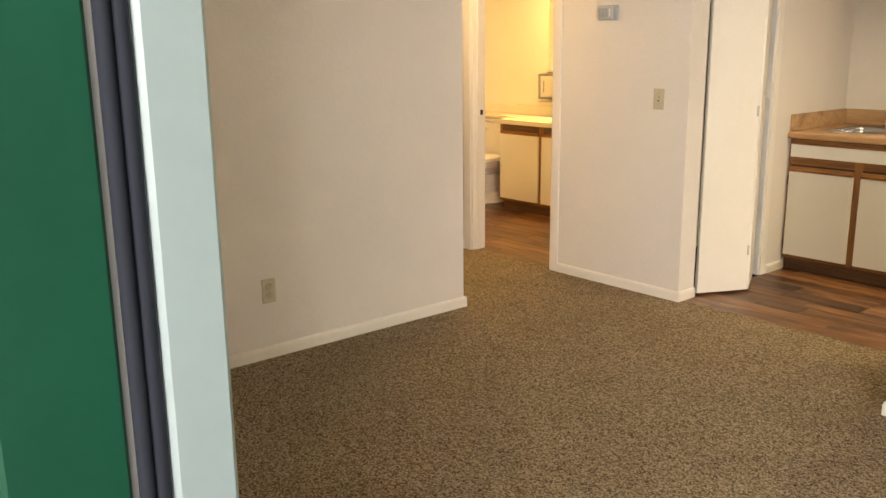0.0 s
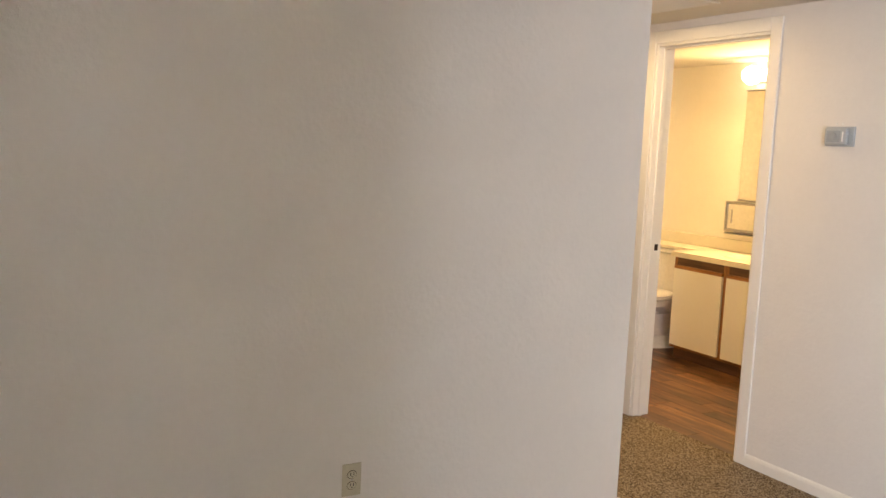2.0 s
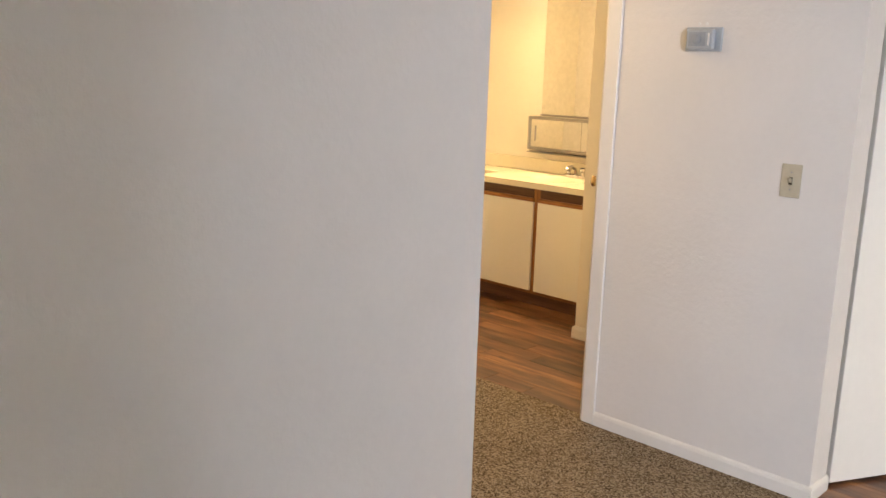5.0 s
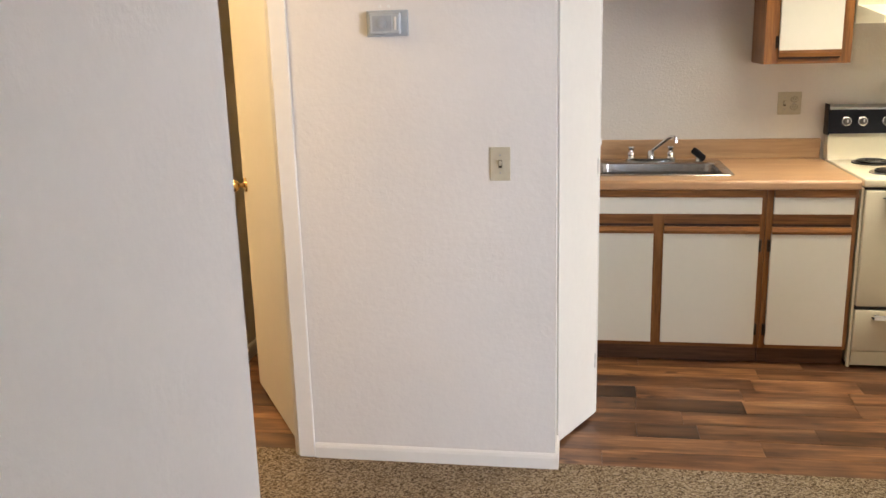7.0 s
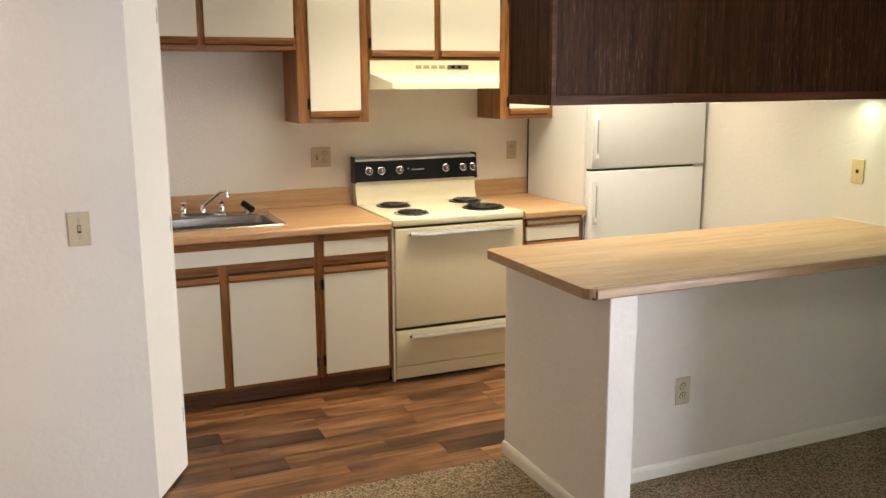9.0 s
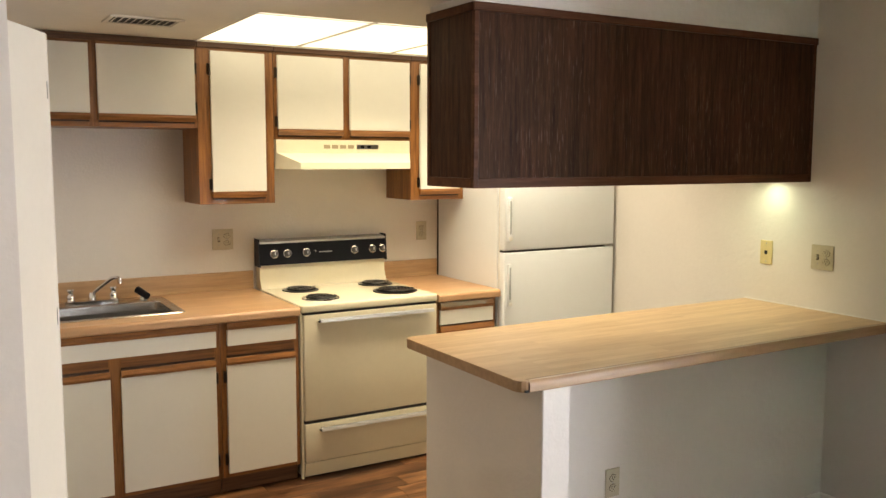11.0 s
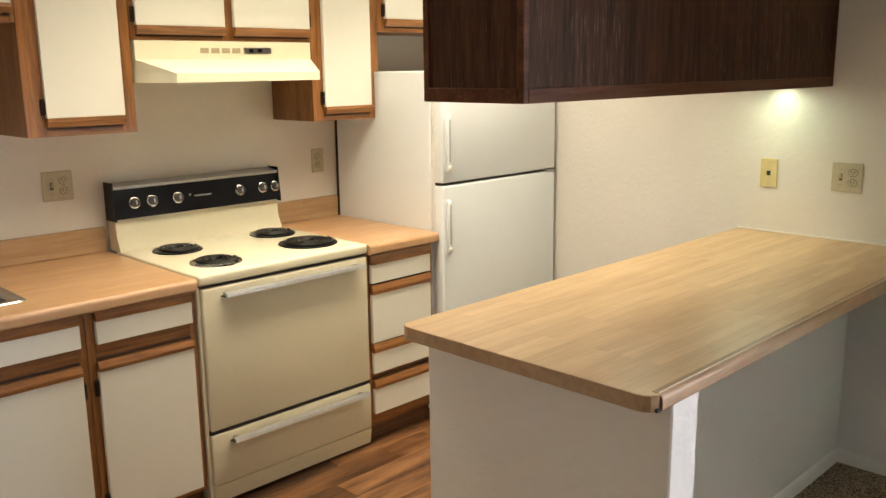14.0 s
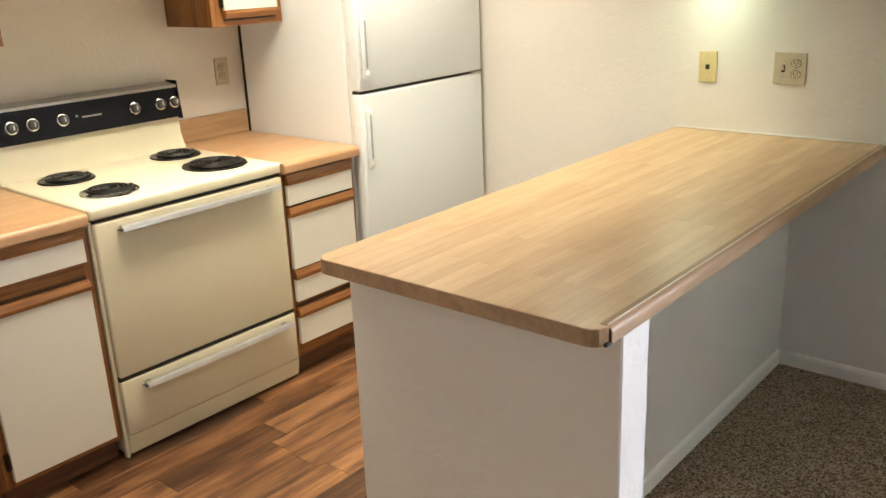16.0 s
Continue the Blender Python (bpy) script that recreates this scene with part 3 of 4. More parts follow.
# ---- wall plates ----
def plate(name, at, facing, kinds, material, label, category, size=(0.070, 0.115)):
    """A wall plate with switches or sockets; facing is the way it looks: 's', 'e' or 'w'."""
    turn = {"s": 0, "e": 90, "w": -90}[facing]
    t = thing(name, at, label, category, turn=turn)
    w, h = size
    box(t, "cover", (-w / 2, w / 2), (-0.006, 0), (-h / 2, h / 2), material, 0.0025, seg=2, local=True)
    n = len(kinds)
    for i, k in enumerate(kinds):
        cx = (i - (n - 1) / 2) * 0.046
        if k == "switch":
            box(t, "slot", (cx - 0.006, cx + 0.006), (-0.0072, -0.0062), (-0.013, 0.013), M_HINGE, 0.0003, local=True)
            part("toggle", prism(bmesh.new(), [(-0.006, -0.008), (-0.019, 0.008), (-0.019, 0.013), (-0.006, 0.007)], "x", cx - 0.0045, cx + 0.0045), M_BEIGE, t, local=True)
            zs = (0.030, -0.030)
        elif k == "outlet":
            for z in (0.0195, -0.0195):
                bm = prism(bmesh.new(), [(cx + 0.0165 * math.cos(a), z + 0.0135 * math.sin(a)) for a in np.linspace(0, 2 * math.pi, 17)[:-1]], "y", -0.0085, -0.0060)
                f = part("socket", bm, material, t, local=True)
                part("socket_rim", prism(bmesh.new(), [(cx + 0.0182 * math.cos(a), z + 0.0152 * math.sin(a)) for a in np.linspace(0, 2 * math.pi, 17)[:-1]], "y", -0.0068, -0.0060), M_HINGE, t, "dark gap round the socket", local=True)
                bm = bmesh.new()
                for dx in (-0.006, 0.006):
                    box_bm(bm, (cx + dx - 0.0013, cx + dx + 0.0013), (-0.0092, -0.0086), (z - 0.002, z + 0.008))
                cyl_bm(bm, (cx, -0.0092, z - 0.0065), (cx, -0.0086, z - 0.0065), 0.0022, n=10)
                part("slots", bm, M_DARK, f, local=True)
            zs = (0.0,)
        elif k == "phone":
            box(t, "jack", (cx - 0.008, cx + 0.008), (-0.0085, -0.006), (-0.009, 0.009), M_DARK, 0.0005, local=True)
            zs = (0.045, -0.045)
        else:
            zs = (0.0,)
        for z in zs:
            part("screw", lathe(bmesh.new(), [(0.0032, 0), (0.0030, 0.0008), (0.0015, 0.0012)], (cx, -0.006, z), (0, -1, 0), 10), M_BRUSH, t, local=True)
    return t


plate("light_switch", (-0.189, 0, 1.125), "s", ["switch"], M_BEIGE, "beige plastic switch plate on the white wall", "light switch")
plate("wall_outlet", (XW, -2.168, 0.325), "e", ["outlet"], M_BEIGE, "beige plastic wall outlet low on the grey-white wall", "outlet")
plate("cable_plate", (XW, -2.918, 0.32), "e", ["blank"], M_BEIGE, "beige plastic cable cover plate low on the wall", "wall plate")
plate("switch_outlet", (1.139, YN, 1.167), "s", ["switch", "outlet"], M_BEIGE, "beige double switch and outlet plate over the kitchen counter", "outlet", size=(0.116, 0.115))
plate("wall_outlet", (2.385, YN, 1.165), "s", ["outlet"], M_BEIGE, "beige wall outlet over the small counter beside the stove", "outlet")
plate("phone_jack", (XE, -0.032, 1.158), "w", ["phone"], M_YELLOW, "yellowed plastic telephone jack plate on the cream wall", "phone jack", size=(0.072, 0.118))
plate("switch_outlet", (XE, -0.344, 1.163), "w", ["switch", "outlet"], M_BEIGE, "beige double switch and outlet plate over the bar", "outlet", size=(0.116, 0.115))
plate("wall_outlet", (2.02, -0.39, 0.355), "s", ["outlet"], M_BEIGE, "beige wall outlet low on the bar's wall", "outlet")


def thermostat():
    t = thing("thermostat", (-0.555, 0, 1.60), "grey plastic wall thermostat with a dial", "thermostat")
    box(t, "base", (-0.630, -0.490), (-0.010, 0), (1.555, 1.640), M_GREY, 0.002)
    box(t, "cover", (-0.618, -0.512), (-0.034, -0.010), (1.562, 1.632), M_GREY, 0.006, seg=2)
    box(t, "scale", (-0.606, -0.540), (-0.0355, -0.034), (1.572, 1.622), M_DIAL, 0.0005)
    part("dial", lathe(bmesh.new(), [(0.017, 0), (0.017, 0.004), (0.013, 0.006)], (-0.573, -0.0355, 1.597), (0, -1, 0)), M_DIAL, t, smooth=True)
    box(t, "lever", (-0.530, -0.524), (-0.038, -0.034), (1.575, 1.618), M_WHITE, 0.0005)
    for x in (-0.585, -0.555):
        part("anchor", cyl_bm(bmesh.new(), (x, -0.003, 1.652), (x, 0, 1.652), 0.005, n=10), M_WHITE, t)


thermostat()

# ---- base cabinets ----
FF = 1.12       # face frame
def front(t, name, x, z, lip_top=True, face=FF, knob_side=None, lip=0.032):
    """A laminate front with its oak finger rail; returns the part."""
    zl = (z[1] - lip, z[1]) if lip_top else (z[0], z[0] + lip)
    zb = (z[0], z[1] - lip) if lip_top else (z[0] + lip, z[1])
    f = box(t, name, x, (face - 0.019, face - 0.001), (zb[0], zb[1]), M_LAM, 0.0012)
    s = 1 if lip_top else -1
    ends = [(face - 0.001, zl[0]), (face - 0.024, zl[0]), (face - 0.026, zl[0] + 0.4 * lip), (face - 0.017, zl[1]), (face - 0.001, zl[1])] if lip_top else \
        [(face - 0.001, zl[1]), (face - 0.024, zl[1]), (face - 0.026, zl[1] - 0.4 * lip), (face - 0.017, zl[0]), (face - 0.001, zl[0])]
    part("finger_rail", prism(bmesh.new(), ends, "x", x[0], x[1]), M_OAK_X, f, "oak finger rail")
    # a thin dark strip paints in the shade along the finger rail
    gap = (z[1] + 0.0005, z[1] + 0.011) if lip_top else (z[0] - 0.008, z[0] - 0.0005)
    box(t, "rail_shade", (x[0] + 0.002, x[1] - 0.002), (face - 0.0025, face - 0.0004), gap, M_GAP, 0, "dark strip painted in as the shade along the finger rail")
    if knob_side is not None:
        for zz in (z[0] + 0.07, z[1] - 0.09):
            hx = x[1] + 0.006 if knob_side > 0 else x[0] - 0.006
            part("hinge", cyl_bm(box_bm(bmesh.new(), (hx - 0.008, hx + 0.008), (face - 0.006, face - 0.0005), (zz - 0.028, zz + 0.028), 0.001), (hx, face - 0.010, zz - 0.026), (hx, face - 0.010, zz + 0.026), 0.0062, n=8), M_HINGE, f, "dark metal hinge")
    return f


def base_cabinet(name, x, stiles, rails, label, doors, lip=0.032):
    """doors: tuples (part name, (x0, x1), (z0, z1), hinge side)."""
    t = thing(name, (x[0], YN, 0), label, "kitchen cabinet")
    box(t, "carcass", (x[0] + 0.002, x[1] - 0.002), (FF + 0.018, YN - 0.002), (0.08, 0.843), M_DARK, 0)
    for a, b in stiles:
        box(t, "stile", (a, b), (FF, FF + 0.018), (0.08, 0.843), M_OAK_Z, 0.001)
    for (a, b), z in rails:
        box(t, "rail", (a, b), (FF, FF + 0.018), z, M_OAK_X, 0.001)
    box(t, "toe_kick", (x[0] + 0.002, x[1] - 0.002), (FF + 0.035, FF + 0.05), (-0.014, 0.08), M_OAK_D, 0.001, "dark brown toe kick")
    box(t, "vinyl_strip", (x[0] + 0.002, x[1] - 0.002), (FF + 0.028, FF + 0.034), (-0.014, -0.004), M_GREY, 0.001, "grey caulk line")
    for nm, xx, zz, side in doors:
        front(t, nm, xx, zz, True, FF, side, lip)
    return t


base_cabinet("sink_base_cabinet", (0.0, 0.916), [(0.002, 0.022), (0.414, 0.468), (0.888, 0.915)],
             [((0.022, 0.888), (0.818, 0.843)), ((0.022, 0.414), (0.668, 0.730)), ((0.468, 0.888), (0.668, 0.730)), ((0.022, 0.414), (0.08, 0.106)), ((0.468, 0.888), (0.08, 0.106))],
             "sink base cabinet with white laminate doors in oak frames", [("false_front", (0.018, 0.893), (0.728, 0.838), None), ("door", (0.018, 0.418), (0.104, 0.668), -1), ("door", (0.464, 0.889), (0.104, 0.668), 1)])
base_cabinet("base_cabinet", (0.916, 1.308), [(0.917, 0.946), (1.282, 1.307)],
             [((0.946, 1.282), (0.818, 0.843)), ((0.946, 1.282), (0.668, 0.730)), ((0.946, 1.282), (0.08, 0.106))],
             "oak-framed base cabinet with one drawer and one white door", [("drawer_front", (0.946, 1.287), (0.728, 0.838), None), ("door", (0.942, 1.284), (0.104, 0.668), -1)])
base_cabinet("drawer_cabinet", (2.092, 2.478), [(2.093, 2.112), (2.452, 2.477)],
             [((2.112, 2.452), (0.828, 0.843)), ((2.112, 2.452), (0.686, 0.718)), ((2.112, 2.452), (0.430, 0.470)), ((2.112, 2.452), (0.270, 0.330)), ((2.112, 2.452), (0.08, 0.145))],
             "four-drawer base cabinet with white fronts and oak finger rails", [("drawer_front", (2.112, 2.452), (z0, z1), None) for z0, z1 in ((0.715, 0.835), (0.455, 0.707), (0.318, 0.451), (0.135, 0.289))], 0.040)


# ---- counters ----
KT = 0.885
def rounded_front(bm, x, y0, y1, z0, z1, r=0.016):
    """A counter slab with a rounded front nose."""
    pts = [(y1, z0), (y0 + r * 0.4, z0), (y0, z0 + r * 0.4)]
    pts += [(y0 + r - r * math.cos(a), z1 - r + r * math.sin(a)) for a in np.linspace(0, math.pi / 2, 6)]
    pts += [(y1, z1)]
    return prism(bm, pts, "x", x[0], x[1])


def kitchen_counter():
    t = thing("kitchen_counter", (0.65, YN, KT), "wood-patterned laminate kitchen counter with a backsplash", "countertop")
    sx, sy = (0.135, 0.792), (1.225, 1.735)
    bm = rounded_front(bmesh.new(), (0.0005, 1.304), 1.082, sy[0] + 0.012, KT - 0.042, KT)
    box_bm(bm, (0.0005, 1.304), (sy[1] - 0.012, YN - 0.0005), (KT - 0.042, KT))
    box_bm(bm, (0.0005, sx[0] + 0.012), (sy[0] + 0.012, sy[1] - 0.012), (KT - 0.042, KT))
    box_bm(bm, (sx[1] - 0.012, 1.304), (sy[0] + 0.012, sy[1] - 0.012), (KT - 0.042, KT))
    part("worktop", bm, M_TOPK, t)
    box(t, "backsplash", (0.020, 1.304), (YN - 0.020, YN - 0.001), (KT + 0.0005, KT + 0.102), M_SPLASH, 0.004, seg=2)
    box(t, "side_splash", (0.001, 0.019), (1.10, YN - 0.001), (KT + 0.0005, KT + 0.102), M_SPLASH, 0.003)
    return sx, sy


SX, SY = kitchen_counter()
t = thing("small_counter", (2.3, YN, KT), "short wood-patterned laminate counter between stove and refrigerator", "countertop")
part("worktop", rounded_front(bmesh.new(), (2.094, 2.488), 1.082, YN - 0.001, KT - 0.042, KT), M_TOPK, t)
box(t, "backsplash", (2.094, 2.488), (YN - 0.020, YN - 0.001), (KT + 0.0005, KT + 0.102), M_SPLASH, 0.004, seg=2)


def kitchen_sink():
    t = thing("kitchen_sink", ((SX[0] + SX[1]) / 2, 1.48, KT), "single-bowl stainless steel kitchen sink set in the counter", "sink")
    bx, by = (SX[0] + 0.045, SX[1] - 0.045), (SY[0] + 0.04, SY[1] - 0.105)
    bm = bmesh.new()
    z = KT + 0.003

    def ring(x, y, zz, r):
        pts = []
        for cx, cy, a0 in ((x[1] - r, y[1] - r, 0), (x[0] + r, y[1] - r, 90), (x[0] + r, y[0] + r, 180), (x[1] - r, y[0] + r, 270)):
            for k in range(5):
                a = radians(a0 + 22.5 * k)
                pts.append(bm.verts.new((cx + r * math.cos(a), cy + r * math.sin(a), zz)))
        return pts
    rings = [ring(SX, SY, KT + 0.0006, 0.03), ring((SX[0] + 0.003, SX[1] - 0.003), (SY[0] + 0.003, SY[1] - 0.003), z + 0.001, 0.03),
             ring((bx[0] - 0.006, bx[1] + 0.006), (by[0] - 0.006, by[1] + 0.006), z, 0.045), ring(bx, by, z - 0.006, 0.045),
             ring((bx[0] + 0.012, bx[1] - 0.012), (by[0] + 0.012, by[1] - 0.012), z - 0.15, 0.05), ring((bx[0] + 0.05, bx[1] - 0.05), (by[0] + 0.05, by[1] - 0.05), z - 0.172, 0.04)]
    for a, b in zip(rings, rings[1:]):
        for i in range(len(a)):
            bm.faces.new((a[i], a[(i + 1) % len(a)], b[(i + 1) % len(a)], b[i]))
    bm.faces.new(rings[-1])
    part("basin", bm, M_SINK, t, smooth=True)
    part("drain", lathe(bmesh.new(), [(0.042, 0), (0.042, 0.003), (0.034, 0.003), (0.030, -0.004), (0.008, -0.006)], ((bx[0] + bx[1]) / 2, (by[0] + by[1]) / 2, z - 0.171)), M_CHROME, t, smooth=True)
    f = thing("kitchen_faucet", (0.44, 1.69, z), "two-handle chrome kitchen faucet with a swung spout", "faucet")
    fy, fz = 1.688, z + 0.001
    bm = prism(bmesh.new(), [(0.44 + 0.128 * math.cos(a), fy + 0.028 * math.sin(a)) for a in np.linspace(0, 2 * math.pi, 25)[:-1]], "z", fz, fz + 0.016)
    bmesh.ops.bevel(bm, geom=bm.edges[:], offset=0.004, segments=2, affect="EDGES")
    part("base", bm, M_CHROME, f, smooth=True)
    for s in (-1, 1):
        h = part("handle_base", lathe(bmesh.new(), [(0.020, 0), (0.018, 0.010), (0.013, 0.0155)], (0.44 + s * 0.10, fy, fz + 0.0165)), M_CHROME, f, smooth=True)
        part("handle", lathe(bmesh.new(), [(0.019, 0.0), (0.021, 0.005), (0.014, 0.018), (0.013, 0.030), (0.018, 0.040), (0.016, 0.046)], (0.44 + s * 0.10, fy, fz + 0.032), n=10), M_CHROME, h, "chrome knob handle", True)
    part("hub", lathe(bmesh.new(), [(0.020, 0), (0.018, 0.03), (0.012, 0.04)], (0.44, fy, fz + 0.0165)), M_CHROME, f, smooth=True)
    pts = [(0.44, fy, fz + 0.045), (0.450, fy - 0.010, fz + 0.058), (0.475, fy - 0.035, fz + 0.084), (0.503, fy - 0.065, fz + 0.112), (0.518, fy - 0.082, fz + 0.128), (0.532, fy - 0.098, fz + 0.136), (0.546, fy - 0.114, fz + 0.136), (0.552, fy - 0.122, fz + 0.128)]
    part("spout", tube(bmesh.new(), pts, 0.0088, 12), M_CHROME, f, smooth=True)
    part("aerator", cyl_bm(bmesh.new(), (0.551, fy - 0.121, fz + 0.136), (0.552, fy - 0.123, fz + 0.108), 0.0115, 0.0115, 14), M_CHROME, f, smooth=True)
    s = thing("sink_sprayer", (0.685, 1.69, z), "black pull-out sprayer lying tilted in its chrome holder beside the sink", "sprayer")
    part("holder", lathe(bmesh.new(), [(0.022, 0), (0.020, 0.012), (0.014, 0.02)], (0.685, fy, fz)), M_CHROME, s, smooth=True)
    part("spray_head", tube(bmesh.new(), [(0.660, fy + 0.024, fz + 0.050), (0.668, fy + 0.014, fz + 0.045), (0.680, fy - 0.004, fz + 0.035), (0.692, fy - 0.022, fz + 0.025), (0.699, fy - 0.034, fz + 0.020)], 0.0185, 12), M_BLACK, s, smooth=True)


kitchen_sink()


# ---- stove ----
def stove():
    t = thing("electric_stove", (1.695, YN, 0), "cream enamel electric stove with coil burners and black control panel", "stove")
    x0, x1 = 1.314, 2.090
    box(t, "body", (x0 + 0.003, x1 - 0.003), (1.135, 1.795), (0.012, 0.850), M_CREAM, 0.003)
    box(t, "side_trim", (x0, x0 + 0.012), (1.112, 1.134), (0.0, 0.846), M_CREAM, 0.002)
    box(t, "oven_door", (x0 + 0.014, x1 - 0.004), (1.098, 1.133), (0.300, 0.838), M_OVEN, 0.007, seg=3, smooth=True)
    box(t, "gap", (x0 + 0.014, x1 - 0.004), (1.106, 1.1345), (0.285, 0.299), M_DARK, 0)
    box(t, "gap", (x0 + 0.014, x1 - 0.004), (1.112, 1.1345), (0.8385, 0.8505), M_DARK, 0)
    d = box(t, "storage_drawer", (x0 + 0.014, x1 - 0.004), (1.098, 1.133), (0.085, 0.284), M_OVEN, 0.006, seg=2, smooth=True)
    part("toe_panel", prism(bmesh.new(), [(1.100, 0.083), (1.112, 0.012), (1.132, 0.012), (1.132, 0.083)], "x", x0 + 0.014, x1 - 0.004), M_CREAM, t)
    for z, nm in ((0.812, "door_handle"), (0.258, "drawer_handle")):
        bm = prism(bmesh.new(), [(1.055, z - 0.008), (1.058, z + 0.006), (1.072, z + 0.009), (1.074, z + 0.004), (1.066, z), (1.064, z - 0.008)], "x", 1.403, 2.048)
        h = part(nm, bm, M_ALU, t, "long bright metal bar handle")
        # dark sheet in place of the shadow beneath the bar
        box(t, "handle_shade", (1.400, 2.040), (1.0665, 1.0970), (z - 0.0085, z - 0.0065), M_DARK, 0, "dark strip standing in for the shade under the handle")
        for x in (1.42, 2.02):
            box(t, "bracket", (x - 0.01, x + 0.01), (1.066, 1.0975), (z - 0.006, z + 0.006), M_BRUSH, 0.002)
    # cooktop with rounded lip
    bm = box_bm(bmesh.new(), (x0, x1), (1.096, 1.745), (0.851, KT + 0.006), 0.010, 3)
    part("cooktop", bm, M_CREAM, t, smooth=True)
    zt = KT + 0.006
    for i, (bx, by, r) in enumerate(((1.495, 1.575, 0.082), (1.485, 1.262, 0.082), (1.955, 1.585, 0.082), (1.935, 1.295, 0.105))):
        pan = part("drip_pan", lathe(bmesh.new(), [(r + 0.017, 0.0005), (r + 0.015, 0.005), (r + 0.006, 0.005), (r - 0.01, 0.001), (0.02, 0.001)], (bx, by, zt)), M_CHROME if i == 1 else M_COIL, t, "shallow chrome drip pan", True)
        turns = 4 if r < 0.09 else 5
        pts = []
        for k in range(turns * 22 + 1):
            a = k / 22 * 2 * math.pi
            rr = 0.016 + (r - 0.018) * k / (turns * 22)
            pts.append((bx + rr * math.cos(a), by + rr * math.sin(a), zt + 0.011))
        part("coil_burner", tube(bmesh.new(), pts, 0.0052, 6), M_COIL, pan, "black spiral coil burner", True)
    # backguard
    bm = prism(bmesh.new(), [(1.700, zt - 0.002), (1.712, zt + 0.02), (1.728, zt + 0.06), (1.733, 1.030), (1.795, 1.030), (1.795, zt - 0.002)], "x", x0 + 0.004, x1 - 0.004)
    part("backguard", bm, M_CREAM, t, smooth=True)
    bm = prism(bmesh.new(), [(1.712, 1.020), (1.730, 1.138), (1.795, 1.150), (1.795, 1.031), (1.733, 1.031)], "x", x0 + 0.002, x1 - 0.002)
    cp = part("control_panel", bm, M_BLACK, t, "glossy black control panel")
    part("top_cap", prism(bmesh.new(), [(1.722, 1.139), (1.722, 1.150), (1.795, 1.160), (1.795, 1.151)], "x", x0 - 0.002, x1 + 0.002), M_BRUSH, t, "bright metal trim")
    for x in (x0 - 0.003, x1 - 0.002):
        part("end_cap", prism(bmesh.new(), [(1.706, 1.012), (1.722, 1.166), (1.797, 1.166), (1.797, 1.012)], "x", x, x + 0.005), M_BLACK, t)
    for x in (1.399, 1.476, 1.590, 1.888, 2.004, 2.070):
        y, z = 1.7205, 1.080
        ax = (0, -1, 0.15)
        b = part("knob_bezel", lathe(bmesh.new(), [(0.0235, 0), (0.0235, 0.003), (0.019, 0.005)], (x, y, z), ax), M_CHROME, cp, smooth=True)
        bm = lathe(bmesh.new(), [(0.019, 0.004), (0.0165, 0.018), (0.014, 0.020)], (x, y, z), ax)
        part("knob", bm, M_KNOB, cp, "grey metal-faced knob in a bright ring", True)
        box(t, "knob_grip", (x - 0.0022, x + 0.0022), (y - 0.026, y - 0.018), (z - 0.004, z + 0.012), M_ALU, 0.001)
    box(t, "badge", (1.665, 1.745), (1.7165, 1.7185), (1.077, 1.083), M_BRUSH, 0)
    box(t, "badge_mark", (1.640, 1.648), (1.7155, 1.7175), (1.083, 1.091), M_BRUSH, 0)


stove()


# ---- range hood ----
def hood():
    t = thing("range_hood", (1.72, 1.5, 1.55), "cream enamel range hood with vent slots over the stove", "range hood")
    lo = [(1.340, YN - 0.003), (2.128, YN - 0.003), (2.128, 1.50), (2.034, 1.30), (1.402, 1.30), (1.340, 1.50)]
    top = [(1.340, YN - 0.003), (2.128, YN - 0.003), (2.128, 1.485), (2.128, 1.485), (1.340, 1.485), (1.340, 1.485)]
    bm = bmesh.new()
    rows = []
    for ring, z in ((lo, 1.556), (lo, 1.589), (top, 1.640), (top, 1.710)):
        rows.append([bm.verts.new((x, y, z)) for x, y in ring])
    for a, b in zip(rows, rows[1:]):
        for i in range(6):
            bm.faces.new((a[i], a[(i + 1) % 6], b[(i + 1) % 6], b[i]))
    bm.faces.new(rows[0])
    bm.faces.new(rows[-1])
    bmesh.ops.remove_doubles(bm, verts=bm.verts[:], dist=0.0005)
    part("shell", bm, M_HOOD, t)
    for i in range(4):
        x = 1.606 + i * 0.047
        box(t, "vent_slot", (x, x + 0.036), (1.4835, 1.4855), (1.664, 1.684), M_SLOT, 0.0003)
    box(t, "switch_strip", (1.800, 1.928), (1.481, 1.4855), (1.662, 1.686), M_BRUSH, 0.0005, "grey switch strip")
    for x in (1.822, 1.862):
        box(t, "rocker", (x, x + 0.020), (1.478, 1.481), (1.667, 1.682), M_BLACK, 0.0005)


hood()


